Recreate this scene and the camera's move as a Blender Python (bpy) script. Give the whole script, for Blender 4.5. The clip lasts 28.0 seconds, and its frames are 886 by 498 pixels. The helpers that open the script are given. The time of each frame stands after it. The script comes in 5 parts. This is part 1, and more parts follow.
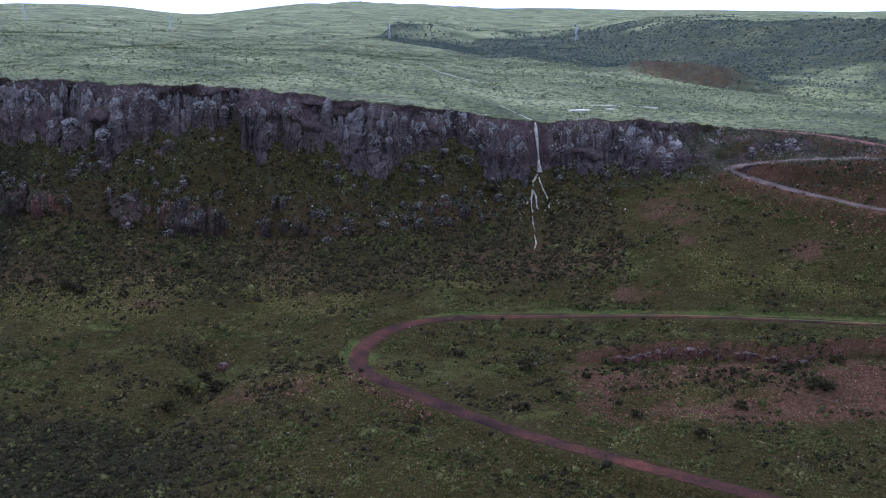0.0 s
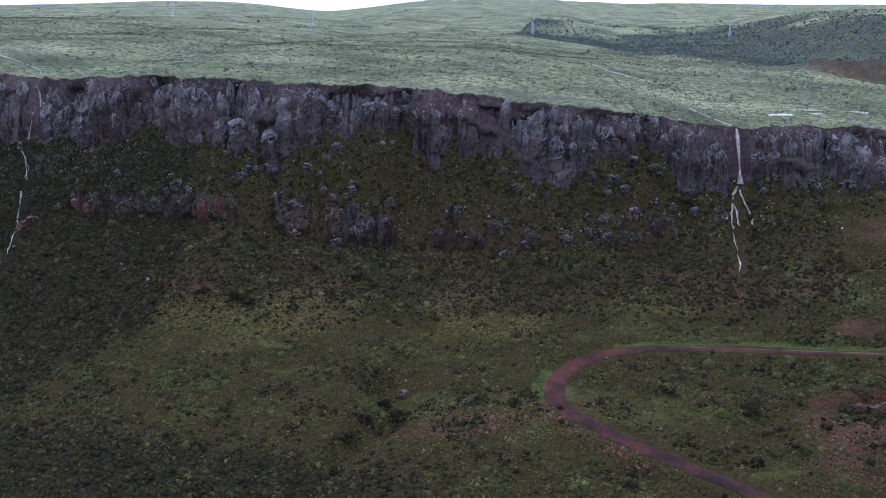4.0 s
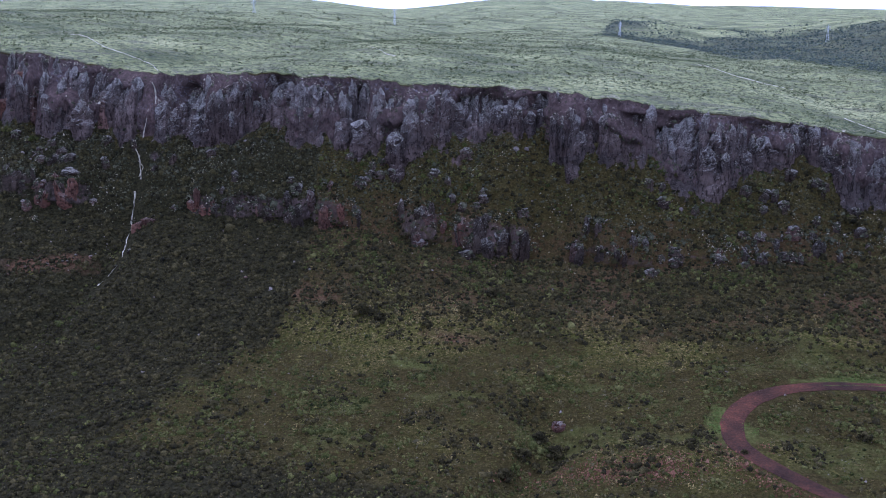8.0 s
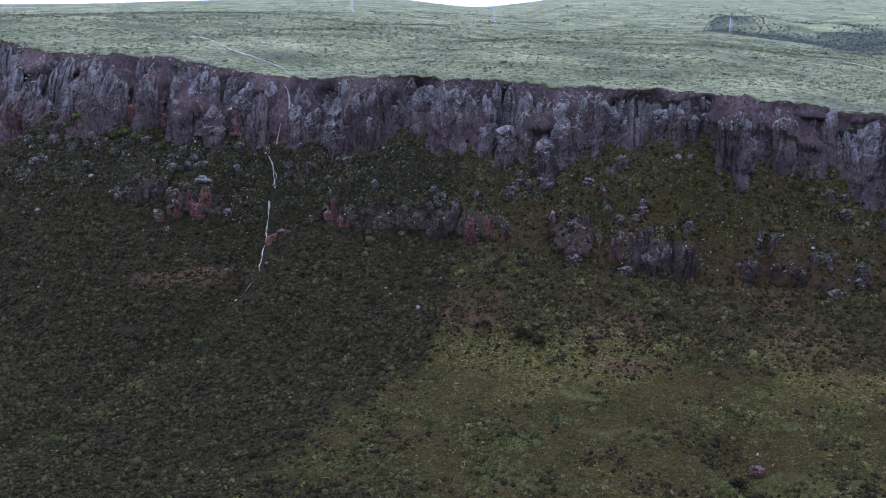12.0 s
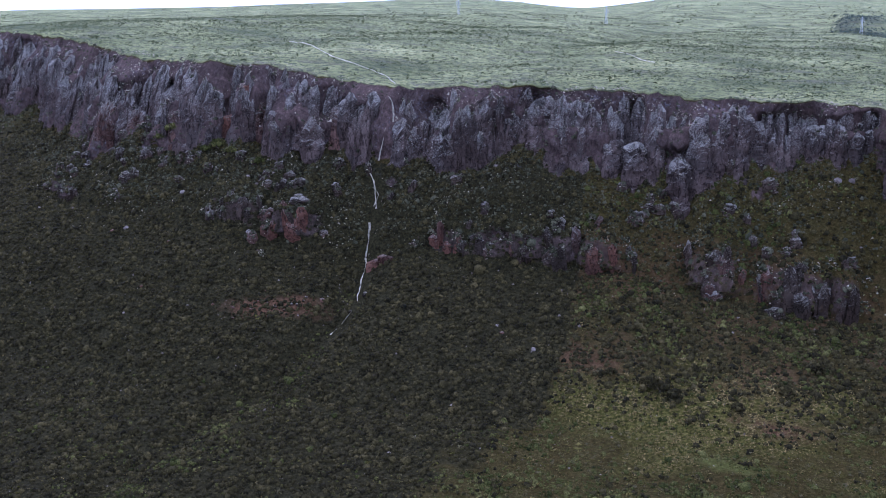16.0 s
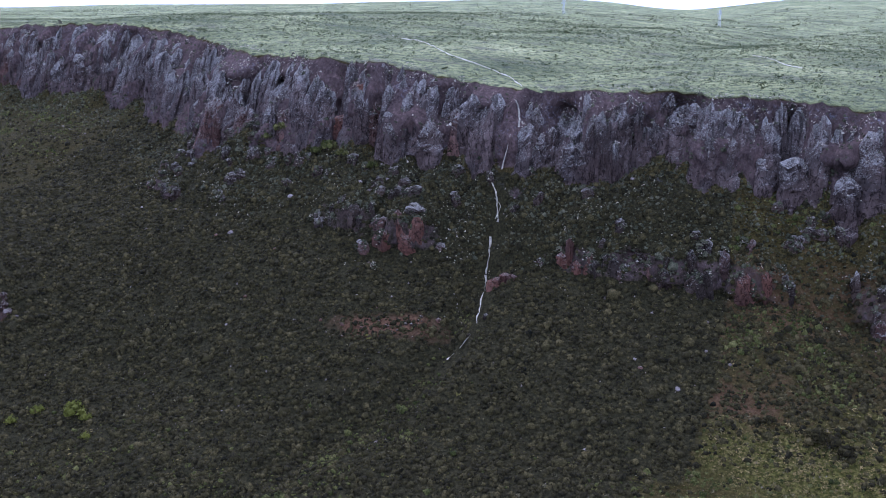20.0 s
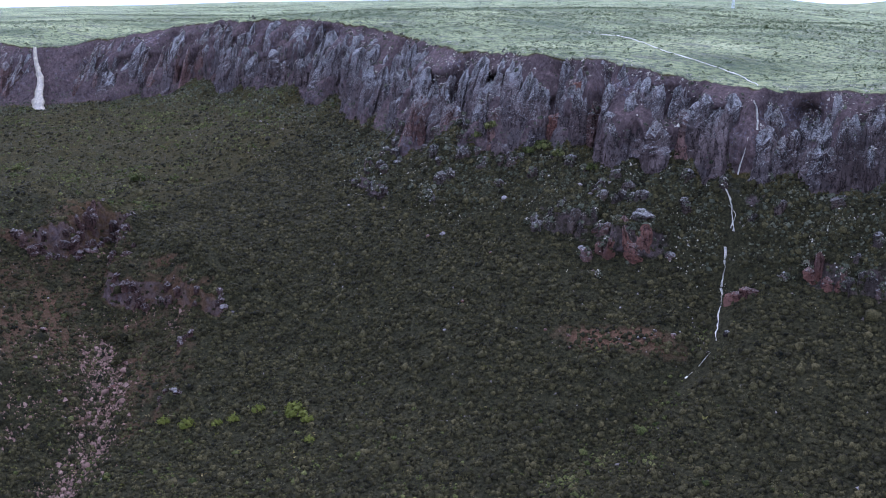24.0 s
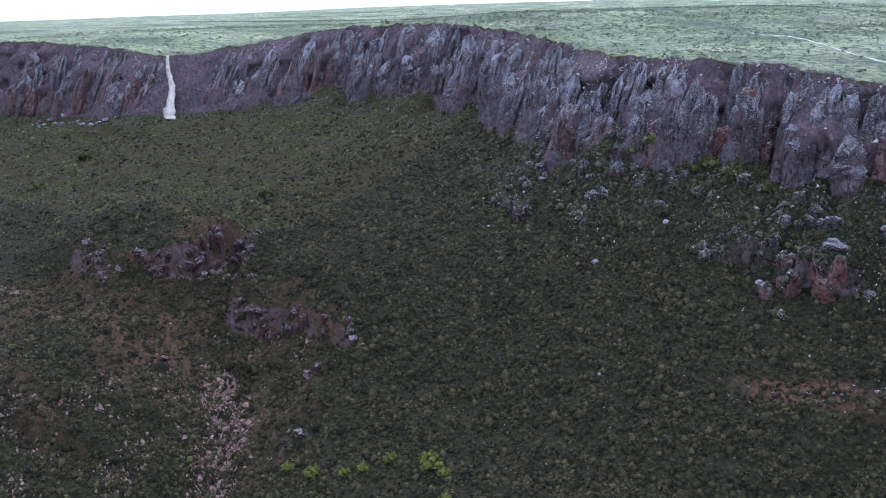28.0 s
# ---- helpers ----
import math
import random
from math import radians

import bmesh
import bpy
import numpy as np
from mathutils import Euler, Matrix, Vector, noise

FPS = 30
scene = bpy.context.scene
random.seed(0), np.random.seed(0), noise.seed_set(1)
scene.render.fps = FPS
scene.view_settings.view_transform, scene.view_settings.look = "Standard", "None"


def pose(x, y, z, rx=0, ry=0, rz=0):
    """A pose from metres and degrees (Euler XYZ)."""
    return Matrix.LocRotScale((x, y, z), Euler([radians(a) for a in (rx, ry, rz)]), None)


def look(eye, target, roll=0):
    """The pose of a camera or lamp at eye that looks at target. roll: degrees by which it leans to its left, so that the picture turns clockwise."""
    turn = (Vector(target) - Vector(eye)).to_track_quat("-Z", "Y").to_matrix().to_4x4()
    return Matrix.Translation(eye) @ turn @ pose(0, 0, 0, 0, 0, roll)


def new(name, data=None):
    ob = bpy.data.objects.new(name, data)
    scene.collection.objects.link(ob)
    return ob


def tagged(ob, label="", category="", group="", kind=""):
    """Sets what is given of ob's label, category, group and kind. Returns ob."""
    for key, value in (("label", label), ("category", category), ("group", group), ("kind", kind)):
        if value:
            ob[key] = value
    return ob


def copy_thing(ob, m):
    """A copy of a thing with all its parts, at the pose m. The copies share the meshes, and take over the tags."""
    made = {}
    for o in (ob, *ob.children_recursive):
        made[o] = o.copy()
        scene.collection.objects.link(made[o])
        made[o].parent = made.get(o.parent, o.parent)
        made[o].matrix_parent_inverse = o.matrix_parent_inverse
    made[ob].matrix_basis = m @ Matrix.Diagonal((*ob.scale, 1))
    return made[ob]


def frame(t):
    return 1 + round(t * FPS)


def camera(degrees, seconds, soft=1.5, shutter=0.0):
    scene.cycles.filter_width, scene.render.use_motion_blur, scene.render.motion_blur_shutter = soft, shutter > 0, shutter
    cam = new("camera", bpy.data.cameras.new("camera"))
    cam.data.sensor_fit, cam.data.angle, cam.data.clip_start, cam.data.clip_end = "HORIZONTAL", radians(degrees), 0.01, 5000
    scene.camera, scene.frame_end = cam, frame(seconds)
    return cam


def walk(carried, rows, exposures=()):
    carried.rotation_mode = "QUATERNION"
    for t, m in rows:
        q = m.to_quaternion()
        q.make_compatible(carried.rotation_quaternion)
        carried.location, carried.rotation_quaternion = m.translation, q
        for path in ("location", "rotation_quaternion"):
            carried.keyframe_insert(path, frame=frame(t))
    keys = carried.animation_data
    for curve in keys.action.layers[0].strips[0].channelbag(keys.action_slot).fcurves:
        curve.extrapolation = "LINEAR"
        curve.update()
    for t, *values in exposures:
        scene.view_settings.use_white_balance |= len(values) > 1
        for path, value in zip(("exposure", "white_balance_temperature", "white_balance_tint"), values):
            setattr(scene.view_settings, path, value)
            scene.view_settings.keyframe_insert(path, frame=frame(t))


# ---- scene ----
cam = camera(48.8, 28.0, soft=1.0)
PATH = [
    (0, (3.02, 1.88, 102.04), (2.51, 99.57, 80.65), -0.36),
    (0.5, (0.53, 5.52, 101.93), (-1.77, 103.18, 80.56), -0.39),
    (1, (-2.02, 9.19, 101.92), (-6.28, 106.78, 80.53), -0.53),
    (1.5, (-4.64, 12.56, 101.95), (-10.97, 110.03, 80.50), -0.59),
    (2, (-7.36, 15.66, 101.92), (-15.50, 113.00, 80.46), -0.57),
    (2.5, (-10.26, 18.83, 102.01), (-20.08, 116.00, 80.52), -0.59),
    (3, (-13.16, 22.11, 102.19), (-24.15, 119.13, 80.60), -0.54),
    (3.5, (-16.22, 25.24, 102.34), (-28.02, 122.14, 80.68), -0.50),
    (5.5, (-29.13, 35.99, 102.43), (-43.71, 132.52, 80.76), 0.12),
    (6, (-32.65, 38.23, 102.34), (-47.86, 134.66, 80.65), 0.30),
    (6.5, (-36.34, 40.19, 102.27), (-52.16, 136.52, 80.58), 0.46),
    (7, (-40.12, 41.98, 102.28), (-56.64, 138.19, 80.56), 0.49),
    (7.5, (-44.05, 43.77, 102.25), (-61.27, 139.84, 80.51), 0.47),
    (8, (-47.76, 45.44, 102.18), (-65.70, 141.38, 80.43), 0.45),
    (8.5, (-51.55, 46.91, 102.14), (-70.22, 142.71, 80.39), 0.43),
    (9, (-55.55, 48.15, 102.15), (-74.93, 143.81, 80.38), 0.44),
    (9.5, (-59.63, 49.44, 102.11), (-79.87, 144.91, 80.28), 0.37),
    (10, (-63.40, 50.99, 102.12), (-84.66, 146.22, 80.24), 0.26),
    (10.5, (-66.65, 53.00, 102.22), (-89.40, 147.88, 80.32), 0.19),
    (11, (-69.29, 55.49, 102.35), (-93.06, 150.12, 80.44), 0.09),
    (11.5, (-71.62, 58.28, 102.51), (-96.20, 152.69, 80.54), -0.07),
    (12, (-73.67, 61.47, 102.55), (-99.41, 155.57, 80.58), -0.20),
    (12.5, (-75.55, 64.96, 102.55), (-102.58, 158.70, 80.58), -0.31),
    (14.5, (-81.88, 79.51, 102.78), (-113.33, 171.90, 81.01), -0.50),
    (15, (-83.49, 83.19, 102.99), (-116.04, 175.21, 81.24), -0.48),
    (15.5, (-85.16, 86.76, 103.31), (-119.08, 178.28, 81.55), -0.50),
    (16, (-86.82, 90.33, 103.61), (-122.23, 181.28, 81.84), -0.48),
    (16.5, (-88.19, 94.11, 103.83), (-124.87, 184.57, 82.11), -0.48),
    (17, (-89.87, 97.73, 103.93), (-127.46, 187.80, 82.14), -0.37),
    (17.5, (-91.91, 100.77, 104.00), (-130.26, 190.49, 82.12), -0.22),
    (18, (-94.18, 103.18, 103.91), (-133.86, 192.33, 82.05), -0.08),
    (18.5, (-96.70, 105.19, 103.69), (-137.34, 193.91, 81.84), 0.05),
    (19, (-99.48, 106.64, 103.46), (-140.85, 195.02, 81.63), 0.18),
    (19.5, (-102.57, 107.61, 103.19), (-144.65, 195.66, 81.37), 0.33),
    (20, (-105.77, 108.26, 103.04), (-149.14, 195.68, 81.22), 0.45),
    (20.5, (-109.05, 108.56, 102.96), (-153.75, 195.30, 81.09), 0.53),
    (22.5, (-123.22, 106.46, 102.45), (-172.23, 190.78, 80.35), 0.64),
    (23, (-126.50, 105.90, 102.63), (-177.95, 188.71, 80.39), 0.48),
    (23.5, (-129.56, 105.93, 102.76), (-182.86, 187.54, 80.45), 0.49),
    (24, (-132.55, 106.72, 102.76), (-187.39, 187.30, 80.43), 0.42),
    (24.5, (-135.45, 108.09, 102.78), (-191.80, 187.63, 80.44), 0.27),
    (25, (-138.15, 110.04, 102.75), (-196.00, 188.49, 80.40), 0.12),
    (25.5, (-140.73, 112.35, 102.72), (-199.76, 189.92, 80.38), -0.03),
    (26, (-143.47, 114.81, 102.71), (-203.12, 191.90, 80.38), -0.13),
    (26.5, (-146.06, 117.42, 102.72), (-206.35, 194.02, 80.42), -0.19),
    (27, (-148.69, 120.00, 102.78), (-209.60, 196.13, 80.56), -0.21),
    (27.5, (-151.43, 122.68, 102.93), (-213.65, 197.76, 80.77), -0.33),
    (28, (-154.13, 125.56, 103.01), (-218.93, 198.45, 80.92), -0.40),
]
walk(cam, [(t, look(eye, target, roll)) for t, eye, target, roll in PATH], [(0, 0.84, 4560, 28), (9, 1.16, 4560, 33), (17, 1.27, 4580, 33), (28, 1.66, 4460, 29)])

# ---- light: overcast, the sun behind thin cloud beyond the plateau ----
SUN_ELEVATION, SUN_BEARING = 48.0, -38.0
world = bpy.data.worlds.new("overcast_sky")
scene.world = world
world.use_nodes = True
wn, wl = world.node_tree.nodes, world.node_tree.links
wn.clear()
sky = wn.new("ShaderNodeTexSky")
sky.sky_type, sky.sun_disc = "NISHITA", False
sky.sun_elevation, sky.sun_rotation = radians(SUN_ELEVATION), radians(SUN_BEARING)
sky.dust_density, sky.air_density = 4.0, 1.0
veil = wn.new("ShaderNodeMix")
veil.data_type = "RGBA"
veil.inputs[0].default_value = 0.85
veil.inputs[7].default_value = (6.7, 7.2, 8.0, 1)
back = wn.new("ShaderNodeBackground")
back.inputs[1].default_value = 0.15
wout = wn.new("ShaderNodeOutputWorld")
wl.new(sky.outputs[0], veil.inputs[6])
wl.new(veil.outputs[2], back.inputs[0])
wl.new(back.outputs[0], wout.inputs[0])
sun = new("sun", bpy.data.lights.new("sun", "SUN"))
sun.data.energy, sun.data.angle, sun.data.color = 1.0, radians(14), (1.0, 0.93, 0.83)
b_, e_ = radians(SUN_BEARING), radians(SUN_ELEVATION)
sun.matrix_world = look((math.sin(b_) * math.cos(e_) * 100, math.cos(b_) * math.cos(e_) * 100, math.sin(e_) * 100), (0, 0, 0))

# ---- materials ----
def material(name, colors, scale=0.6, rough=0.9, bump=0.4, fine=6.0, island=0.0, metal=0.0, fleck=None, grain=0.55, tall=1.0):
    """A weathered surface: colours mixed by noise at two scales, with relief. island: shade by piece; fleck: (colour, size, share) pale spots."""
    m = bpy.data.materials.new(name)
    m.use_nodes = True
    n, l = m.node_tree.nodes, m.node_tree.links
    p = n["Principled BSDF"]
    p.inputs["Roughness"].default_value, p.inputs["Metallic"].default_value = rough, metal
    p.inputs["Specular IOR Level"].default_value = 0.04 if rough > 0.7 else 0.3
    geo = n.new("ShaderNodeNewGeometry")
    place = n.new("ShaderNodeMapping")
    place.inputs["Scale"].default_value = (1, 1, 1 / tall)
    l.new(geo.outputs["Position"], place.inputs["Vector"])
    big, small = n.new("ShaderNodeTexNoise"), n.new("ShaderNodeTexNoise")
    for t, s in ((big, scale), (small, fine)):
        t.inputs["Scale"].default_value, t.inputs["Detail"].default_value, t.inputs["Roughness"].default_value = s, 6, 0.62
        l.new(place.outputs[0], t.inputs["Vector"])
    add = n.new("ShaderNodeMath")
    add.operation = "MULTIPLY_ADD"
    l.new(small.outputs["Fac"], add.inputs[0])
    add.inputs[1].default_value = grain
    l.new(big.outputs["Fac"], add.inputs[2])
    fac = add.outputs[0]
    if island:
        info = n.new("ShaderNodeObjectInfo")
        mix = n.new("ShaderNodeMath")
        mix.operation = "MULTIPLY_ADD"
        both = n.new("ShaderNodeMath")
        both.operation = "ADD"
        l.new(geo.outputs["Random Per Island"], both.inputs[0])
        l.new(info.outputs["Random"], both.inputs[1])
        wrap = n.new("ShaderNodeMath")
        wrap.operation = "FRACT"
        l.new(both.outputs[0], wrap.inputs[0])
        l.new(wrap.outputs[0], mix.inputs[0])
        mix.inputs[1].default_value = island
        l.new(fac, mix.inputs[2])
        fac = mix.outputs[0]
    r = n.new("ShaderNodeValToRGB")
    lo = 0.285 + 0.5 * grain
    hi = lo + 0.42 + island * 0.95
    while len(r.color_ramp.elements) < len(colors):
        r.color_ramp.elements.new(0.5)
    rng = n.new("ShaderNodeMapRange")
    rng.inputs[1].default_value, rng.inputs[2].default_value = lo, hi
    l.new(fac, rng.inputs[0])
    for k, c in enumerate(colors):
        r.color_ramp.elements[k].position = k / (len(colors) - 1)
        r.color_ramp.elements[k].color = (*c, 1)
    l.new(rng.outputs[0], r.inputs[0])
    color = r.outputs[0]
    if fleck:
        spots = n.new("ShaderNodeTexNoise")
        spots.inputs["Scale"].default_value, spots.inputs["Detail"].default_value, spots.inputs["Roughness"].default_value = fleck[1], 9, 0.8
        l.new(geo.outputs["Position"], spots.inputs["Vector"])
        cut = n.new("ShaderNodeMapRange")
        cut.inputs[1].default_value, cut.inputs[2].default_value = 1 - fleck[2], 1 - fleck[2] + 0.12
        up = n.new("ShaderNodeSeparateXYZ")
        l.new(geo.outputs["True Normal"], up.inputs[0])
        lean = n.new("ShaderNodeMath")
        lean.operation = "MULTIPLY_ADD"
        l.new(up.outputs[2], lean.inputs[0])
        lean.inputs[1].default_value = 0.13
        l.new(spots.outputs["Fac"], lean.inputs[2])
        l.new(lean.outputs[0], cut.inputs[0])
        mixc = n.new("ShaderNodeMix")
        mixc.data_type = "RGBA"
        l.new(cut.outputs[0], mixc.inputs[0])
        l.new(color, mixc.inputs[6])
        mixc.inputs[7].default_value = (*fleck[0], 1)
        color = mixc.outputs[2]
    l.new(color, p.inputs["Base Color"])
    if bump:
        b = n.new("ShaderNodeBump")
        b.inputs["Strength"].default_value, b.inputs["Distance"].default_value = bump, 0.5 / fine * 2
        l.new(small.outputs["Fac"], b.inputs["Height"])
        l.new(b.outputs[0], p.inputs["Normal"])
    return m


def rock_material(name, colors, crust=0.5, crust_color=(0.165, 0.15, 0.142), cool=(0.034, 0.027, 0.029)):
    """Jointed volcanic rock: stained faces, dark cracks, and a pale lichen crust that thickens on tops and shoulders."""
    m = bpy.data.materials.new(name)
    m.use_nodes = True
    n, l = m.node_tree.nodes, m.node_tree.links
    p = n["Principled BSDF"]
    p.inputs["Roughness"].default_value, p.inputs["Specular IOR Level"].default_value = 0.92, 0.04
    geo, coord, info = n.new("ShaderNodeNewGeometry"), n.new("ShaderNodeTexCoord"), n.new("ShaderNodeObjectInfo")

    def noise(scale, detail, rough, stretch=(1, 1, 1)):
        mp, t = n.new("ShaderNodeMapping"), n.new("ShaderNodeTexNoise")
        mp.inputs["Scale"].default_value = stretch
        t.inputs["Scale"].default_value, t.inputs["Detail"].default_value, t.inputs["Roughness"].default_value = scale, detail, rough
        l.new(geo.outputs["Position"], mp.inputs["Vector"])
        l.new(mp.outputs[0], t.inputs["Vector"])
        return t.outputs["Fac"]

    def math_of(op, a, b, c=None):
        q = n.new("ShaderNodeMath")
        q.operation = op
        for k, v in enumerate((a, b, c)):
            if v is None:
                continue
            if isinstance(v, (int, float)):
                q.inputs[k].default_value = v
            else:
                l.new(v, q.inputs[k])
        return q.outputs[0]

    def span(v, a, b):
        g = n.new("ShaderNodeMapRange")
        g.inputs[1].default_value, g.inputs[2].default_value = a, b
        l.new(v, g.inputs[0])
        return g.outputs[0]

    def blend(fac, a, b):
        x = n.new("ShaderNodeMix")
        x.data_type = "RGBA"
        l.new(fac, x.inputs[0]), l.new(a, x.inputs[6])
        if isinstance(b, tuple):
            x.inputs[7].default_value = (*b, 1)
        else:
            l.new(b, x.inputs[7])
        return x.outputs[2]

    stain = math_of("MULTIPLY_ADD", noise(1.1, 8, 0.72, (1, 1, 0.55)), 0.7, noise(0.16, 5, 0.6, (1, 1, 0.5)))
    stain = math_of("MULTIPLY_ADD", info.outputs["Random"], 0.16, stain)
    r = n.new("ShaderNodeValToRGB")
    while len(r.color_ramp.elements) < len(colors):
        r.color_ramp.elements.new(0.5)
    for k, c in enumerate(colors):
        r.color_ramp.elements[k].position, r.color_ramp.elements[k].color = k / (len(colors) - 1), (*c, 1)
    l.new(span(stain, 0.62, 1.22), r.inputs[0])
    color = blend(math_of("MULTIPLY", span(noise(0.09, 4, 0.6), 0.46, 0.58), 0.6), r.outputs[0], cool)
    crack = math_of("ABSOLUTE", math_of("SUBTRACT", noise(0.55, 3, 0.5, (1, 1, 0.22)), 0.5), 0)
    bed = math_of("ABSOLUTE", math_of("SUBTRACT", noise(0.5, 3, 0.5, (0.45, 0.45, 1.2)), 0.5), 0)
    gap = math_of("MINIMUM", span(crack, 0.0, 0.022), span(bed, 0.0, 0.012))
    color = blend(math_of("MULTIPLY_ADD", gap, -0.8, 0.8), color, tuple(0.3 * c for c in colors[0]))
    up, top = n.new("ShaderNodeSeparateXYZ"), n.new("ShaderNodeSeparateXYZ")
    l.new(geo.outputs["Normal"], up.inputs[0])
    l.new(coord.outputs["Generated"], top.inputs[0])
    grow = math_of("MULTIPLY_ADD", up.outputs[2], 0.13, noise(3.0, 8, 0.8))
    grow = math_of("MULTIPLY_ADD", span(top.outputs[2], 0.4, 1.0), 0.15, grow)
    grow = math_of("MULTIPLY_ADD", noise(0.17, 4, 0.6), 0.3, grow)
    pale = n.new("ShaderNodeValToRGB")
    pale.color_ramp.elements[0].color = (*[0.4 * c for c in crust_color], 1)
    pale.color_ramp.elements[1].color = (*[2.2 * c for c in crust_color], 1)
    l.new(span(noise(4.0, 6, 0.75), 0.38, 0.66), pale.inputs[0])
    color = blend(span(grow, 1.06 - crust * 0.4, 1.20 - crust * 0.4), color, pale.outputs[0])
    l.new(color, p.inputs["Base Color"])
    b = n.new("ShaderNodeBump")
    b.inputs["Strength"].default_value, b.inputs["Distance"].default_value = 1.0, 1.1
    l.new(math_of("MULTIPLY_ADD", gap, 0.5, noise(1.5, 10, 0.78, (1, 1, 0.8))), b.inputs["Height"])
    l.new(b.outputs[0], p.inputs["Normal"])
    return m


def ground_material():
    """Soil, grass, gravel and rock, mixed by what covers each stretch of the ground."""
    m = bpy.data.materials.new("hillside")
    m.use_nodes = True
    n, l = m.node_tree.nodes, m.node_tree.links
    p = n["Principled BSDF"]
    p.inputs["Roughness"].default_value, p.inputs["Specular IOR Level"].default_value = 0.95, 0.03
    geo = n.new("ShaderNodeNewGeometry")

    def noise_tex(scale, detail=6, rough=0.65, stretch=None):
        t = n.new("ShaderNodeTexNoise")
        t.inputs["Scale"].default_value, t.inputs["Detail"].default_value, t.inputs["Roughness"].default_value = scale, detail, rough
        src = geo.outputs["Position"]
        if stretch:
            mp = n.new("ShaderNodeMapping")
            mp.inputs["Scale"].default_value = stretch
            l.new(src, mp.inputs["Vector"])
            src = mp.outputs[0]
        l.new(src, t.inputs["Vector"])
        return t.outputs["Fac"]

    def ramp_of(fac, a, b, colors):
        g = n.new("ShaderNodeMapRange")
        g.inputs[1].default_value, g.inputs[2].default_value = a, b
        l.new(fac, g.inputs[0])
        r = n.new("ShaderNodeValToRGB")
        while len(r.color_ramp.elements) < len(colors):
            r.color_ramp.elements.new(0.5)
        for k, c in enumerate(colors):
            r.color_ramp.elements[k].position, r.color_ramp.elements[k].color = k / (len(colors) - 1), (*c, 1)
        l.new(g.outputs[0], r.inputs[0])
        return r.outputs[0]

    def mixed(fac, a, b):
        x = n.new("ShaderNodeMix")
        x.data_type = "RGBA"
        l.new(fac, x.inputs[0]), l.new(a, x.inputs[6]), l.new(b, x.inputs[7])
        return x.outputs[2]

    def cover(name, scale=0.5, hard=0.25):
        """A cover attribute with a ragged border."""
        a = n.new("ShaderNodeAttribute")
        a.attribute_name = name
        s = n.new("ShaderNodeMath")
        s.operation = "MULTIPLY_ADD"
        l.new(noise_tex(scale), s.inputs[0])
        s.inputs[1].default_value = 0.7
        l.new(a.outputs["Fac"], s.inputs[2])
        g = n.new("ShaderNodeMapRange")
        g.inputs[1].default_value, g.inputs[2].default_value = 0.85 - hard / 2, 0.85 + hard / 2
        l.new(s.outputs[0], g.inputs[0])
        return g.outputs[0]

    mid, fine = noise_tex(0.22, 7, 0.7), noise_tex(1.1, 9, 0.8)
    scrub = ramp_of(fine, 0.36, 0.66, SCRUB_SOIL)
    scrub = mixed(ramp_of(mid, 0.42, 0.6, [(0, 0, 0), (1, 1, 1)]), scrub, ramp_of(noise_tex(1.6, 9, 0.8), 0.36, 0.68, SCRUB_SOIL_FINE))
    grass = ramp_of(noise_tex(1.404, 9.314, 0.576), 0.34, 0.68, PALE_GRASS)
    patch = n.new("ShaderNodeMath")
    patch.operation = "MULTIPLY_ADD"
    l.new(noise_tex(0.021, 5.712, 0.334), patch.inputs[0])
    patch.inputs[1].default_value = 0.8
    l.new(noise_tex(0.22, 9, 0.85), patch.inputs[2])
    table = ramp_of(patch.outputs[0], 0.68, 1.12, TABLELAND)
    table = mixed(ramp_of(noise_tex(0.4, 5, 0.75), 0.49, 0.58, [(0, 0, 0), (0.9, 0.9, 0.9)]), table, ramp_of(fine, 0.36, 0.66, TABLE_SCRUB))
    table = mixed(ramp_of(noise_tex(0.03, 6, 0.65, (1, 2.2, 1)), 0.54, 0.63, [(0, 0, 0), (0.6, 0.6, 0.6)]), table, ramp_of(noise_tex(0.5, 8, 0.8), 0.36, 0.66, HEATH))
    red = ramp_of(noise_tex(1.3, 9, 0.8), 0.33, 0.68, RED_SOIL)
    # thicket ground: shrub cover, with the slopes' cloud shade put into its colour
    thicket = ramp_of(noise_tex(0.25, 9, 0.8), 0.35, 0.68, [(0.018, 0.023, 0.016), (0.042, 0.050, 0.034), (0.085, 0.093, 0.060)])
    lush = ramp_of(noise_tex(1.0, 8, 0.75), 0.33, 0.7, [(0.040, 0.040, 0.009), (0.078, 0.076, 0.017), (0.135, 0.122, 0.036)])
    rock = mixed(ramp_of(noise_tex(0.16, 6, 0.7), 0.42, 0.58, [(0, 0, 0), (1, 1, 1)]), ramp_of(noise_tex(0.9, 9, 0.78, (1, 1, 0.6)), 0.33, 0.68, BASALT),
                 ramp_of(noise_tex(0.8, 9, 0.78, (1, 1, 0.6)), 0.35, 0.7, [(0.028, 0.019, 0.014), (0.085, 0.055, 0.042), (0.165, 0.110, 0.084)]))
    lichen = ramp_of(noise_tex(0.8, 9, 0.8), 0.53, 0.66, [(0, 0, 0), (1, 1, 1)])
    litter = ramp_of(noise_tex(1.2, 8, 0.75), 0.35, 0.7, [(0.009, 0.008, 0.003), (0.024, 0.020, 0.008), (0.052, 0.042, 0.017)])
    color = mixed(cover("wood", 0.3), scrub, litter)
    color = mixed(cover("tableland", 0.2), color, table)
    color = mixed(cover("pale", 0.25, 0.4), color, grass)
    color = mixed(cover("thicket", 0.05, 0.4), color, thicket)
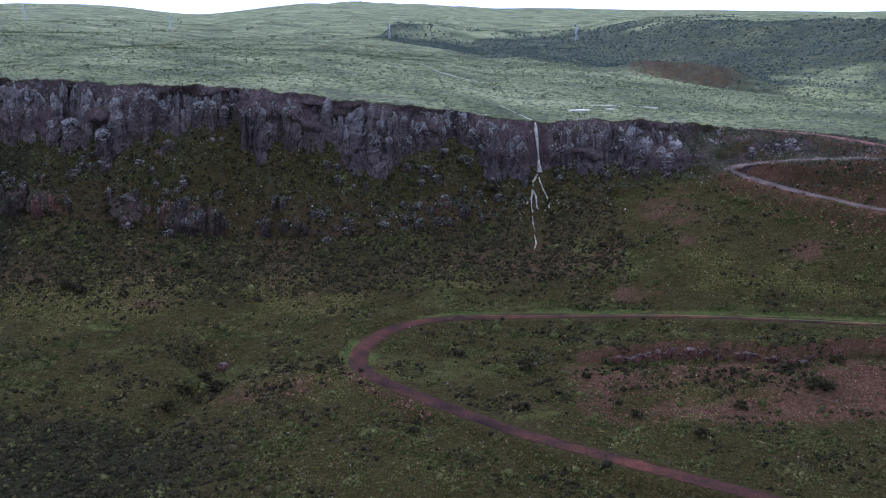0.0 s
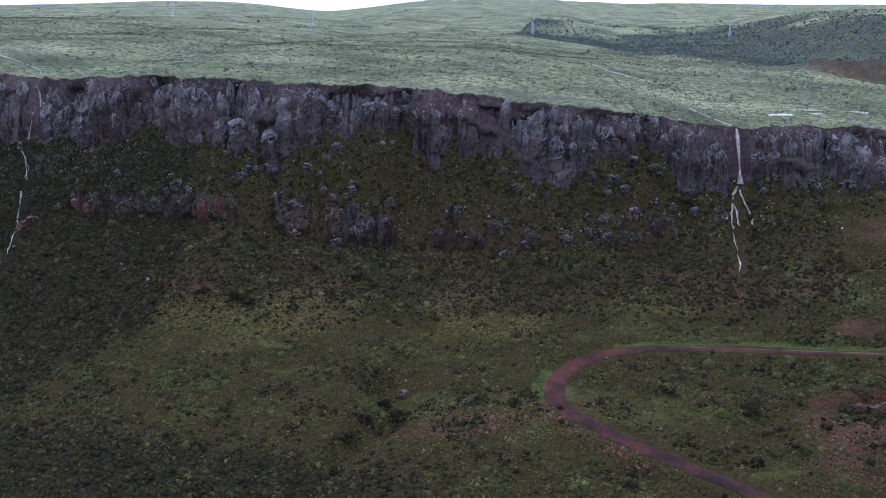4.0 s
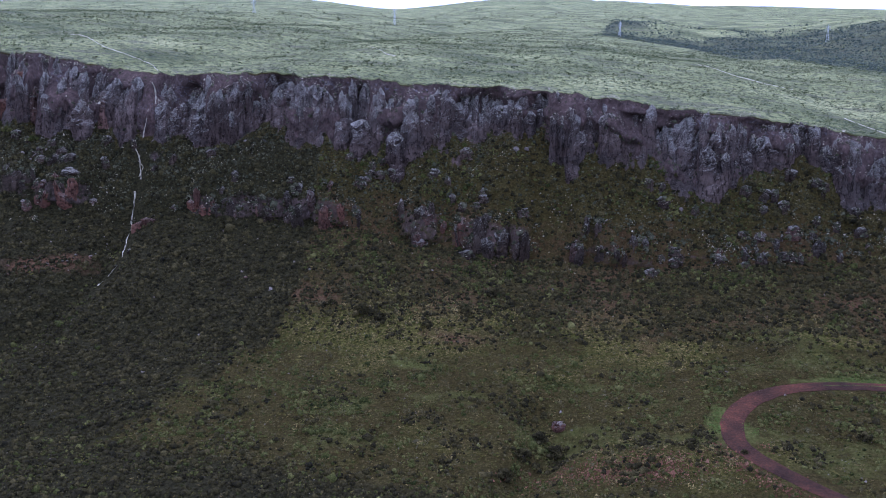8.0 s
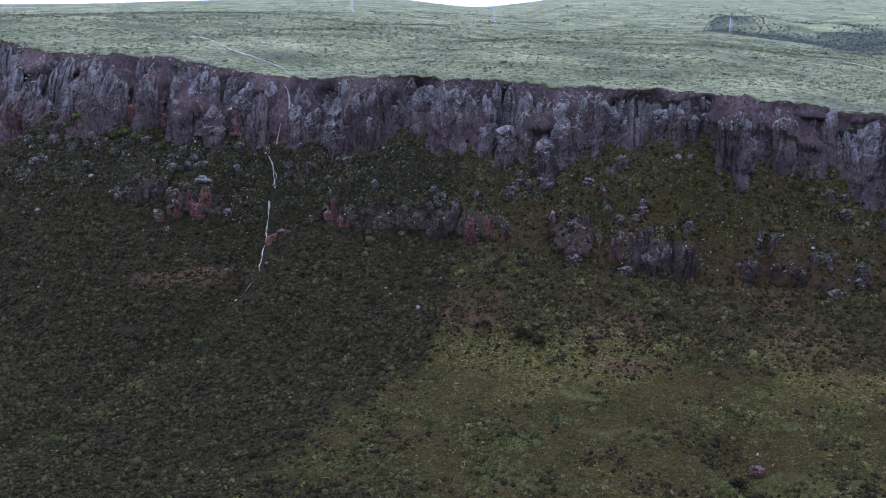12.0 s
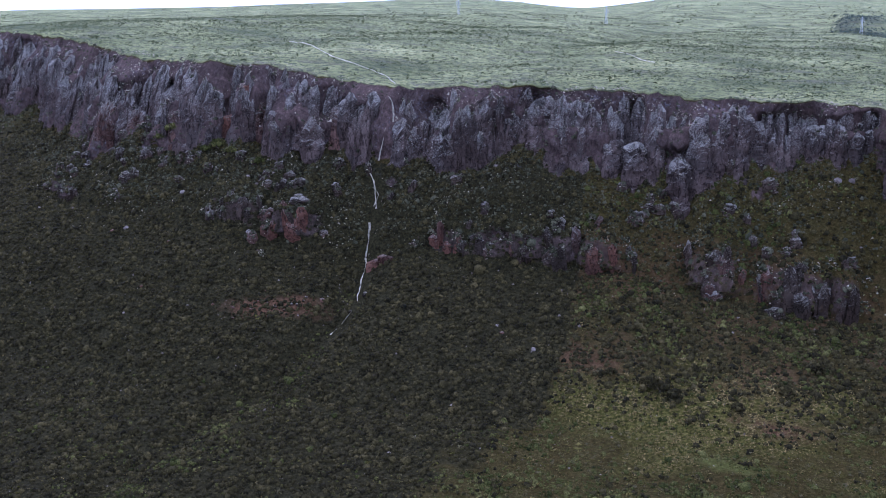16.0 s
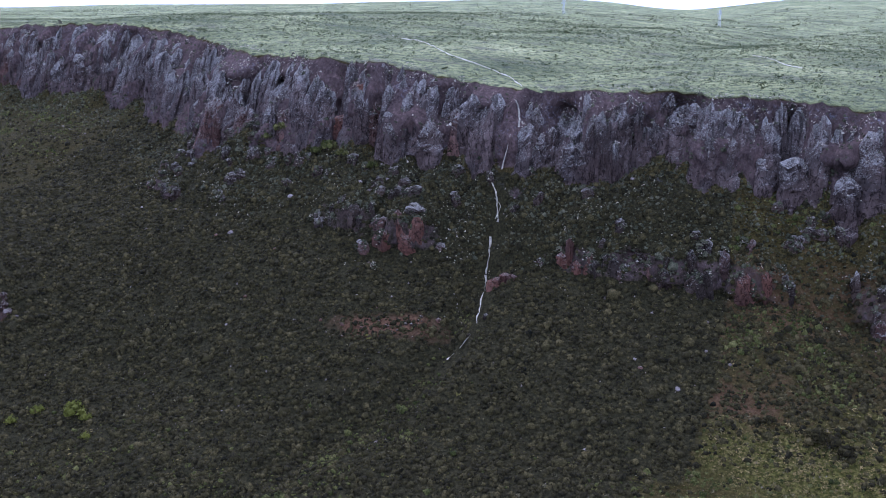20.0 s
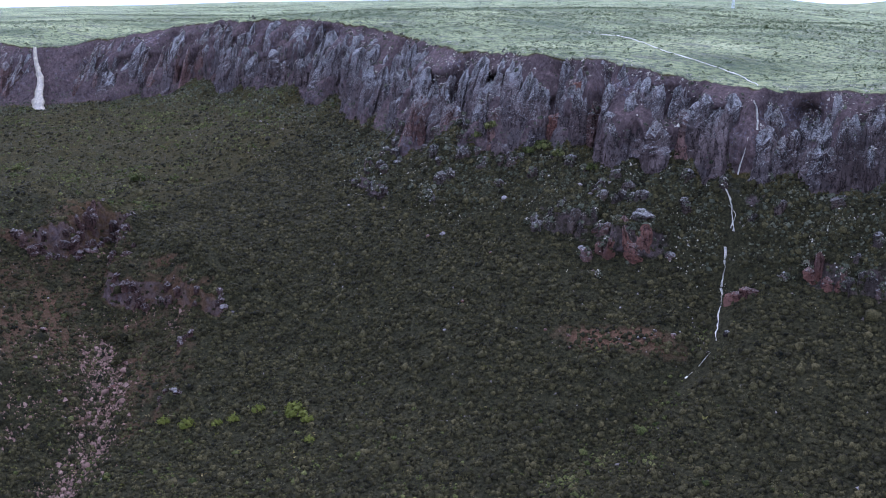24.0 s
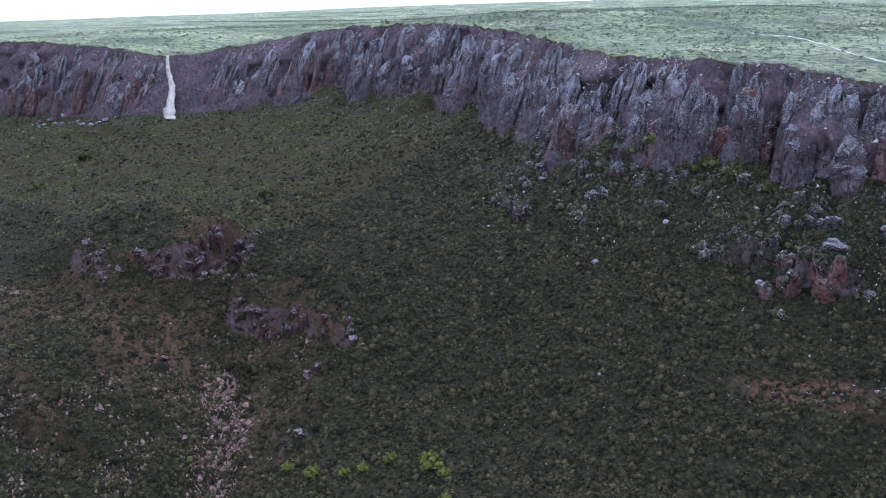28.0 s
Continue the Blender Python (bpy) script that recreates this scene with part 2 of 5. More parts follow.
    color = mixed(cover("red", 0.35, 0.4), color, red)
    color = mixed(cover("verge", 0.4, 0.3), color, lush)
    color = mixed(cover("rock", 0.6), color, rock)
    att = n.new("ShaderNodeAttribute")
    att.attribute_name = "lichen"
    mul = n.new("ShaderNodeMath")
    mul.operation = "MULTIPLY"
    l.new(att.outputs["Fac"], mul.inputs[0]), l.new(lichen, mul.inputs[1])
    pale = n.new("ShaderNodeRGB")
    pale.outputs[0].default_value = (0.24, 0.225, 0.225, 1)
    color = mixed(mul.outputs[0], color, pale.outputs[0])
    l.new(color, p.inputs["Base Color"])
    b = n.new("ShaderNodeBump")
    b.inputs["Strength"].default_value, b.inputs["Distance"].default_value = 1.0, 1.4
    l.new(noise_tex(0.9, 9, 0.75), b.inputs["Height"])
    l.new(b.outputs[0], p.inputs["Normal"])
    return m


SCRUB_SOIL = [(0.014, 0.010, 0.003), (0.037, 0.027, 0.007), (0.082, 0.055, 0.018)]
SCRUB_SOIL_FINE = [(0.0156, 0.0120, 0.0035), (0.0460, 0.0359, 0.0097), (0.1233, 0.0920, 0.0334)]
PALE_GRASS = [(0.0184, 0.0180, 0.0034), (0.0570, 0.0513, 0.0095), (0.1288, 0.1053, 0.0249)]
TABLELAND = [(0.0711, 0.0763, 0.0289), (0.1348, 0.1376, 0.0523), (0.2113, 0.2065, 0.0798), (0.2960, 0.2837, 0.1183)]
HEATH = [(0.0450, 0.0400, 0.0262), (0.0950, 0.0860, 0.0541), (0.1700, 0.1550, 0.0943)]
TABLE_SCRUB = [(0.0240, 0.0290, 0.0156), (0.0520, 0.0580, 0.0295), (0.1000, 0.1000, 0.0541)]
RED_SOIL = [(0.0308, 0.0150, 0.0068), (0.0792, 0.0410, 0.0187), (0.1540, 0.0850, 0.0425)]
BASALT = [(0.016, 0.010, 0.008), (0.058, 0.039, 0.030), (0.128, 0.094, 0.074)]

M_GROUND = ground_material()
M_DARK_LEAF = material("dark_shrub_leaf", [(0.0041, 0.0040, 0.0019), (0.0131, 0.0103, 0.0037), (0.0286, 0.0229, 0.0074), (0.0662, 0.0499, 0.0167)], 0.3, 0.85, 0.5, 3.5, 0.3, 0, None, 1.0)
M_GREEN_LEAF = material("green_shrub_leaf", [(0.0064, 0.0071, 0.0019), (0.0228, 0.0243, 0.0048), (0.0557, 0.0525, 0.0123), (0.1168, 0.0988, 0.0284)], 0.16, 0.85, 0.5, 3.5, 0.2, 0, None, 1.0)
M_GREY_LEAF = material("grey_shrub_leaf", [(0.034, 0.029, 0.013), (0.068, 0.056, 0.024), (0.133, 0.107, 0.050)], 0.2, 0.9, 0.0, 2.0, 0.3)
M_TABLE_LEAF = material("tableland_shrub_leaf", [(0.0340, 0.0400, 0.0168), (0.0760, 0.0830, 0.0336), (0.1440, 0.1460, 0.0608)], 0.1, 0.9, 0.0, 2.0, 0.3)
M_BRIGHT_LEAF = material("bright_green_leaf", [(0.034, 0.036, 0.005), (0.062, 0.061, 0.008), (0.101, 0.094, 0.014)], 0.2, 0.8, 0.0, 1.5, 0.4)
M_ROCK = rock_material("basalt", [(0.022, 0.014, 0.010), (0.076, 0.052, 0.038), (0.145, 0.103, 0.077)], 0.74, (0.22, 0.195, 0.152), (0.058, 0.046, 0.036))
M_REDROCK = rock_material("red_tuff", [(0.036, 0.016, 0.009), (0.110, 0.050, 0.029), (0.190, 0.092, 0.054)], 0.56, (0.18, 0.148, 0.112), (0.060, 0.036, 0.025))
M_PALEROCK = material("pale_stone", [(0.050, 0.038, 0.028), (0.105, 0.082, 0.062), (0.240, 0.197, 0.156)], 0.8, 0.9, 0.5, 3.0, 0.3)
M_BARK = material("bark", [(0.04, 0.03, 0.022), (0.09, 0.07, 0.055)], 2.0, 0.95, 0.5, 9.0)

M_WATER = material("white_water", [(0.090, 0.074, 0.047), (0.207, 0.171, 0.107), (0.450, 0.373, 0.237)], 0.9, 0.35, 0.3, 3.0)
# still water: the pale matte colour stands in for reflected sky
M_SKY_WATER = material("sky_pale_water", [(0.3400, 0.2945, 0.2016), (0.5500, 0.4778, 0.3293)], 0.2, 0.75, 0.05, 1.0)
M_ROAD = material("red_earth_track", [(0.0161, 0.0085, 0.0059), (0.0289, 0.0145, 0.0093), (0.0501, 0.0213, 0.0119), (0.0935, 0.0323, 0.0170)], 0.1, 0.9, 0.5, 1.8)
M_GRAVEL = material("brown_gravel_track", [(0.0450, 0.0304, 0.0213), (0.0800, 0.0551, 0.0382), (0.1300, 0.0921, 0.0638)], 0.25, 0.92, 0.5, 3.0)
M_CLAY = material("red_clay_track", [(0.0488, 0.0216, 0.0133), (0.1104, 0.0480, 0.0289), (0.1848, 0.0880, 0.0530)], 0.2, 0.92, 0.5, 2.5)
M_VERGE = material("verge_grass", [(0.028, 0.040, 0.008), (0.055, 0.075, 0.013), (0.099, 0.120, 0.024)], 0.1, 0.85, 0.0, 1.5, 0.4)
M_DRY = material("dry_grass", [(0.0680, 0.0484, 0.0153), (0.1340, 0.0960, 0.0323), (0.2680, 0.1957, 0.0723)], 0.15, 0.9, 0.0, 1.5, 0.4)
M_STEEL = material("galvanised_steel", [(0.30, 0.30, 0.29), (0.42, 0.42, 0.40)], 0.5, 0.5, 0.0, 3.0, 0, 0.3)
M_RUBBLE = material("quarry_stone", [(0.0352, 0.0153, 0.0090), (0.0737, 0.0316, 0.0162), (0.1210, 0.0541, 0.0288), (0.2134, 0.1112, 0.0621)], 0.3, 0.9, 0.3, 3.0, 0.7)
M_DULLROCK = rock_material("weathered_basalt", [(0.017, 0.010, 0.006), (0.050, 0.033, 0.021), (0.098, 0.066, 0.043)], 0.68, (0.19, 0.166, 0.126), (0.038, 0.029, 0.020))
M_FOAM = material("foaming_water", [(0.135, 0.103, 0.053), (0.229, 0.175, 0.092), (0.351, 0.268, 0.142)], 0.6, 0.4, 0.3, 3.0)
M_LICHEN = material("lichen_stone", [(0.1400, 0.1159, 0.0773), (0.2500, 0.2099, 0.1411), (0.4200, 0.3524, 0.2352)], 0.8, 0.9, 0.4, 3.0, 0.4)
M_DUSKROCK = rock_material("dusky_red_rock", [(0.030, 0.015, 0.009), (0.092, 0.050, 0.033), (0.165, 0.096, 0.064)], 0.70, (0.20, 0.176, 0.136), (0.060, 0.040, 0.029))
M_GORGESTONE = material("pinkish_stone", [(0.051, 0.028, 0.017), (0.115, 0.066, 0.041), (0.221, 0.136, 0.088)], 0.7, 0.9, 0.5, 3.0, 0.4)

M_GORGEROCK = rock_material("gorge_rock", [(0.017, 0.008, 0.005), (0.066, 0.034, 0.021), (0.140, 0.080, 0.052)], 0.64, (0.17, 0.14, 0.106), (0.040, 0.024, 0.016))
M_OLIVE = material("olive_grass", [(0.0114, 0.0103, 0.0027), (0.0317, 0.0274, 0.0053), (0.0607, 0.0520, 0.0106), (0.1355, 0.1031, 0.0282)], 0.05, 0.9, 0.0, 1.5, 0.4)
# leaf colour of the far thicket, darkened for cloud shade too
M_SHADED_THICKET = material("shaded_thicket_leaf", [(0.022, 0.028, 0.019), (0.044, 0.053, 0.036), (0.078, 0.088, 0.056)], 0.02, 0.9, 0.0, 0.5, 0.2)
M_LEDGE_LEAF = material("ledge_shrub_leaf", [(0.0090, 0.0085, 0.0045), (0.0300, 0.0285, 0.0134), (0.0580, 0.0532, 0.0269), (0.1050, 0.0912, 0.0493)], 0.2, 0.85, 0.5, 3.5, 0.2, 0, None, 1.0)

# ---- the lie of the land, in numbers ----
RNG = np.random.default_rng(7)
TABLE = RNG.random((256, 256))


def vnoise(x, y, seed=0):
    """Smooth noise of unit wavelength, 0 to 1."""
    x, y = np.asarray(x, float) + seed * 37.13, np.asarray(y, float) + seed * 91.7
    i, j = np.floor(x).astype(int), np.floor(y).astype(int)
    u, v = x - i, y - j
    u, v = u * u * (3 - 2 * u), v * v * (3 - 2 * v)
    a, b = TABLE[i & 255, j & 255], TABLE[(i + 1) & 255, j & 255]
    c, d = TABLE[i & 255, (j + 1) & 255], TABLE[(i + 1) & 255, (j + 1) & 255]
    return (a * (1 - u) + b * u) * (1 - v) + (c * (1 - u) + d * u) * v


def fbm(x, y, seed=0, octaves=4):
    total, gain, size = 0.0, 0.5, 1.0
    for k in range(octaves):
        total, gain, size = total + gain * vnoise(np.asarray(x) * size, np.asarray(y) * size, seed + k), gain / 2, size * 2.03
    return total / 0.94 - 0.5


def ramp(v, a, b):
    t = np.clip((np.asarray(v, float) - a) / (b - a), 0, 1)
    return t * t * (3 - 2 * t)


# break lines of the valley's north side: x, y, z
RIM = [(-4800, 300, 97), (-800, 340, 99), (-640, 372, 98), (-600, 385, 95.5), (-566, 394, 90), (-550, 406, 94), (-520, 431, 99.5), (-507, 438, 103), (-451, 437, 106),
       (-411, 428, 104.6), (-378, 421, 102), (-352, 406, 99.2), (-318, 384, 95.2), (-293, 374, 95), (-264, 373, 94), (-241, 371, 91.6),
       (-218, 369, 87.8), (-209, 368, 86.3), (-197, 368, 87.4), (-176, 367, 88.4), (-157, 368, 87.7), (-131, 369, 86.2), (-105, 367, 84.8), (-80, 366, 84.4), (-60, 363, 82.8), (-45, 361, 81),
       (-28, 360, 79), (-12, 360, 77.6), (5, 360, 75.9), (22, 361, 72.6), (35, 361, 69.8),
       (46, 361, 71.3), (67, 363, 72), (84, 364, 70.3), (100, 368, 68.8), (131, 364, 66.5), (170, 350, 64), (260, 320, 62), (4800, 300, 60)]
BASE = [(-4800, 285, 62), (-800, 318, 62), (-640, 352, 62), (-582, 360, 62), (-556, 374, 64.5), (-543, 380, 64), (-515, 402, 68), (-480, 424, 72),
        (-439, 413, 72), (-400, 405, 72), (-360, 388, 68), (-330, 366, 62), (-314, 351, 60), (-300, 353, 63), (-270, 361, 70), (-240, 358, 66),
        (-209, 354, 60), (-180, 354, 58), (-131, 357, 60), (-82, 357, 57), (-36, 352, 55), (35, 353, 53), (65, 353, 52), (90, 350, 55),
        (131, 335, 60), (170, 325, 60), (260, 310, 57), (4800, 290, 56)]
LEDGE = [(-4800, 255, 52), (-800, 285, 52), (-640, 338, 57), (-560, 352, 60), (-500, 392, 65), (-440, 396, 67), (-400, 386, 65), (-360, 365, 58),
         (-330, 346, 53), (-316, 340, 51), (-288, 334, 49), (-242, 333, 47), (-206, 336, 43), (-180, 337, 42), (-133, 341, 41), (-92, 341, 34),
         (-40, 335, 34), (35, 338, 39), (83, 345, 51), (131, 328, 53), (170, 316, 53), (260, 300, 48), (4800, 280, 48)]
FOOT = [(-4800, 200, 45), (-640, 275, 45), (-560, 290, 46), (-500, 310, 48), (-440, 310, 46), (-385, 292, 41), (-345, 292, 34.6), (-316, 290, 25),
        (-287, 285, 15), (-254, 281, 16.3), (-204, 285, 16), (-143, 289, 17.4), (-92, 292, 18), (-36, 292, 19.5), (2, 292, 21.5), (89, 282, 23.5),
        (131, 280, 24), (200, 275, 25), (4800, 250, 25)]
FLOOR = [(-4800, 180, 30), (-640, 200, 32), (-500, 225, 34), (-420, 235, 32), (-376, 240, 28), (-345, 243, 14), (-320, 243, 5), (-290, 243, 3.5), (-254, 243, 5),
         (-200, 243, 7), (-125, 239, 9.8), (-60, 240, 10), (-24, 238, 14), (40, 230, 15), (67, 230, 15), (100, 230, 16), (200, 230, 18), (4800, 220, 18)]
NEAR = [(-4800, 120, 26), (-500, 140, 30), (-380, 150, 26), (-300, 150, 0), (-200, 150, 1), (0, 150, 2), (200, 150, 8), (4800, 150, 12)]
LINES = (NEAR, FLOOR, FOOT, LEDGE, BASE, RIM)


def line_at(line, xs):
    """The y and z of a break line at the given x, its corners eased."""
    a = np.array(line, float)
    fine = np.arange(-900, 500, 1.0)
    kernel = np.exp(-0.5 * (np.arange(-24, 25) / 8.0) ** 2)
    out = []
    for k in (1, 2):
        rough = np.interp(np.arange(-924, 524, 1.0), a[:, 0], a[:, k])
        soft = np.convolve(rough, kernel / kernel.sum(), "valid")
        out.append(np.where((xs < -890) | (xs > 490), np.interp(xs, a[:, 0], a[:, k]), np.interp(xs, fine, soft)))
    return out


def seg_near(x, y, line):
    """For a line of (x, y, value): the distance to it, and its value at the nearest place."""
    best, val = np.full(np.shape(x), 1e9), np.zeros(np.shape(x))
    for (x0, y0, v0), (x1, y1, v1) in zip(line, line[1:]):
        t = np.clip(((x - x0) * (x1 - x0) + (y - y0) * (y1 - y0)) / ((x1 - x0) ** 2 + (y1 - y0) ** 2), 0, 1)
        d = np.hypot(x - x0 - t * (x1 - x0), y - y0 - t * (y1 - y0))
        val = np.where(d < best, v0 + t * (v1 - v0), val)
        best = np.minimum(best, d)
    return best, val


def inside(x, y, ring):
    """Whether each place lies within a closed ring of points."""
    odd = np.zeros(np.shape(x), bool)
    for (x0, y0), (x1, y1) in zip(ring, ring[1:] + ring[:1]):
        if y0 != y1:
            odd ^= ((y0 > y) != (y1 > y)) & (x < (x1 - x0) * (y - y0) / (y1 - y0) + x0)
    return odd


def catmull(points, step):
    """A smooth line through points, sampled about every step metres."""
    p = np.array(points, float)
    p = np.vstack([2 * p[0] - p[1], p, 2 * p[-1] - p[-2]])
    out = []
    for a, b, c, d in zip(p, p[1:], p[2:], p[3:]):
        n = max(2, int(np.linalg.norm((c - b)[:2]) / step))
        t = (np.arange(n) / n)[:, None]
        out.append(0.5 * (2 * b + (c - a) * t + (2 * a - 5 * b + 4 * c - d) * t**2 + (3 * b - a - 3 * c + d) * t**3))
    return np.vstack(out + [p[-2:-1]])


GORGE = [(-392, 308, 42), (-380, 296, 37.5), (-369, 283, 32), (-360, 272, 23), (-350, 262.5, 17), (-337, 252.5, 10.5), (-326, 240, 3), (-317, 222, -2), (-304, 190, -5), (-290, 120, -9)]
BOWL = [(-420, 253), (-399, 257), (-395, 263), (-385, 268), (-379, 275), (-385, 291), (-381, 295), (-371, 283), (-364, 274), (-353, 276), (-346, 281), (-335, 283.5),
        (-327, 285), (-331, 274), (-322, 260), (-312, 245), (-303, 222), (-296, 190), (-284, 120), (-345, 120), (-400, 200), (-425, 235)]
SIDE_CANYON = [(1500, 250, 5), (420, 415, 22), (265, 470, 38), (190, 545, 56), (125, 640, 75), (62, 800, 83), (-30, 960, 96), (-80, 1100, 106)]
FALL_GULLY = [(-209, 350, 3.0), (-206, 336, 3.5), (-204, 313, 4.0), (-210, 292, 3.0), (-222, 268, 2.0), (-232, 240, 1.5)]
PIT = [(-66, 262, 3.5), (-58, 254, 5.0), (-66, 240, 4.0), (-74, 220, 3.0)]
ROAD = [(160, 260, 21.6), (126, 266, 22), (100, 270, 22.3), (70, 275, 22.2), (37, 279, 21.2), (17, 279.5, 21), (1, 278.5, 20.6), (-9, 276, 19.6), (-17, 270, 18.2),
        (-21.2, 260.5, 16.8), (-20.5, 250, 15.8), (-13, 239.5, 15.2), (-4.5, 231, 14.7), (11.7, 217, 13.8), (24, 207.5, 13.3), (38, 198.5, 12.9), (51, 190.5, 12.4), (74, 176, 12)]
TRACK = [(185, 297, 42), (145, 314, 46), (131, 321, 48.4), (119, 328.5, 50.6), (108.5, 338, 53.2), (103, 343, 55.4), (108, 345, 57), (122, 340, 59), (139.5, 334.6, 60.2), (152, 332, 60.6), (180, 325, 61.5)]
RED_TRACK = [(118, 362, 67.5), (134, 356, 66.6), (146, 347, 65.2), (156, 338, 63.6), (172, 330, 62.4), (190, 324, 61.8)]

core = np.arange(-690, 230.1, 1.45)
grow = np.cumsum(1.45 * 1.135 ** np.arange(1, 47))
XS = np.concatenate([(-690 - grow)[::-1], core, 230 + grow])
XS = XS[np.abs(XS) < 4900]


def climb_at(x):
    """How far up the cliff, 0 to 1, the scrubby slope reaches."""
    x = np.asarray(x, float)
    share = np.clip(0.12 + 0.2 * ramp(x, -245, -215) + 0.8 * fbm(x / 26, x * 0, 63) + 0.6 * fbm(x / 7, x * 0 + 5, 64), 0, 0.66)
    return share * ramp(x, -525, -490) * (1 - ramp(x, 60, 80)) * (1 - 0.6 * np.exp(-(((x - 35) / 7) ** 2)))


def scar_at(x):
    """How sheer, 0 to 1, the lower band of rock stands."""
    x = np.asarray(x, float)
    share = ramp(0.10 + fbm(x / 24, x * 0 + 2, 72) + 0.5 * fbm(x / 7, x * 0 + 9, 73), -0.08, 0.16)
    return share * ramp(x, -345, -325) * (1 - ramp(x, 20, 50)) * (1 - 0.55 * ramp(x, -80, -30)) * (1 - 0.7 * np.exp(-(((x + 272) / 16) ** 2)))


def build_land():
    """The ground as one sheet: a grid of columns in x, whose rows follow the break lines."""
    lines = [line_at(line, XS) for line in LINES]
    ys, zs, kinds = [], [], []

    def rows(n, a, b, kind, bend=1.0):
        for k in range(n):
            t = k / n
            ys.append(a[0] * (1 - t) + b[0] * t)
            zs.append(a[1] * (1 - t**bend) + b[1] * t**bend)
            kinds.append(kind + t)

    # tongues of slope that climb into the cliff
    climb = climb_at(XS)
    scar = scar_at(XS)
    step_high = scar * 0.46 * (lines[4][1] - lines[3][1])
    lines[4] = [a * (1 - climb) + b * climb for a, b in zip(lines[4], lines[5])]
    n0, near, floor, foot, ledge, base, rim = [(np.full(len(XS), -900.0), np.full(len(XS), 4.0))] + lines
    rows(14, n0, near, 0)
    rows(62, near, floor, 1)
    rows(46, floor, foot, 2)
    rows(46, foot, ledge, 3)
    for k in range(26):
        t = k / 26
        up, back_ = min(t / 0.42, 1.0), max(0.0, (t - 0.42) / 0.58)
        y_scar = ledge[0] + 2.6 * up + (base[0] - ledge[0] - 2.6) * back_
        z_scar = ledge[1] + step_high * up + (base[1] - ledge[1] - step_high) * back_
        mild = t**0.92
        ys.append((1 - scar) * (ledge[0] * (1 - t) + base[0] * t) + scar * y_scar)
        zs.append((1 - scar) * (ledge[1] * (1 - mild) + base[1] * mild) + scar * z_scar)
        kinds.append(4 + t)
    rows(28, base, rim, 5)
    off = np.concatenate([np.arange(0, 60, 1.5), 60 + np.cumsum(1.6 * 1.035 ** np.arange(1, 66)), ])
    off = np.concatenate([off, off[-1] + np.cumsum(8 * 1.085 ** np.arange(1, 46))])
    off = off[off < 4700]
    for d in off:
        ys.append(rim[0] + d)
        zs.append(rim[1] + 6.5 * (1 - np.exp(-d / 110)) + 0.011 * d + 0.027 * np.maximum(d - 900, 0))
        kinds.append(6 + min(d / 4700, 0.999))
    X, Y, Z = np.broadcast_to(XS, (len(ys), len(XS))).copy(), np.array(ys), np.array(zs)
    K = np.array(kinds)[:, None] * np.ones(len(XS))
    # swells and small relief
    slope = ramp(K, 1.0, 1.8) * (1 - ramp(K, 4.9, 5.0))
    Z += slope * (3.0 * fbm(X / 45, Y / 45, 1) + 1.1 * fbm(X / 9, Y / 9, 2))
    top = ramp(K, 6.0, 6.02)
    Z += top * (6 * fbm(X / 140, Y / 140, 3) * ramp(Y, 380, 700) + 1.0 * fbm(X / 14, Y / 14, 4))
    Z += top * ramp(Y, 1200, 3800) * (70 * fbm(X / 1500 + 0.3, Y / 1500, 5) + 14 * fbm(X / 420, Y / 420, 6))
    way = np.degrees(np.arctan2(-X - 20, np.maximum(Y - 20, 1)))
    Z -= top * ramp(Y, 1200, 1900) * 0.011 * np.hypot(X, Y) * np.exp(-(((way - 13.5) / 4.0) ** 2))
    left = ramp(-X, 340, 400) * ramp(K, 1.6, 2.2) * (1 - ramp(K, 3.9, 4.2))
    Z += left * 12 * fbm(X / 42, Y / 32, 46)
    # the broken lower band: terraces
    band = ramp(K, 3.75, 4.1) * (1 - ramp(K, 4.85, 5.0))
    step = 7.0
    f = (Z + 14 * fbm(X / 38, Y / 38, 9)) / step
    band = band * ramp(fbm(X / 24, Y / 24, 49), -0.12, 0.16)
    Z += band * (1 - scar) * step * 0.4 * (ramp(f - np.floor(f), 0.35, 0.65) - (f - np.floor(f)))
    # the upper cliff: buttresses, clefts and columns
    cliff = ramp(K, 4.9, 5.12) * (1 - ramp(K, 6.0, 6.0015))
    wob = X + 4 * fbm(X / 14, Z / 14, 10)
    deep = ramp(np.abs(vnoise(wob / 15, Z / 70, 11) - 0.5) * 2, 0.0, 0.45)
    cols = ramp(np.abs(vnoise(wob / 5.0, Z / 26, 12) - 0.5) * 2, 0.0, 0.5)
    shelf = ramp(vnoise(X / 8, Z / 5, 13), 0.35, 0.6)
    cliff = cliff * (1 - 0.75 * ramp(K, 5.7, 6.0))
    calm = 1 - np.exp(-(((X + 556) / 13) ** 2)) - np.exp(-(((X - 35.5) / 4) ** 2))
    Y += cliff * (1 - calm) * 1.2
    Y += cliff * calm * (8.0 * (0.6 - deep) + 2.6 * (0.6 - cols) + 4.6 * (0.5 - shelf) * ramp(K, 5.1, 5.3) + 4.0 * fbm(X / 40, Z / 30, 50) + 1.6 * fbm(X / 5, Z / 3, 14))
    edge = ramp(K, 5.75, 6.0) * (1 - ramp(K, 6.0, 6.004))
    Z += edge * (2.4 * fbm(X / 8, X * 0 + 3, 15) + 2.0 * fbm(X / 2.5, X * 0, 16))
    low = scar * ramp(K, 4.0, 4.08) * (1 - ramp(K, 4.38, 4.46))
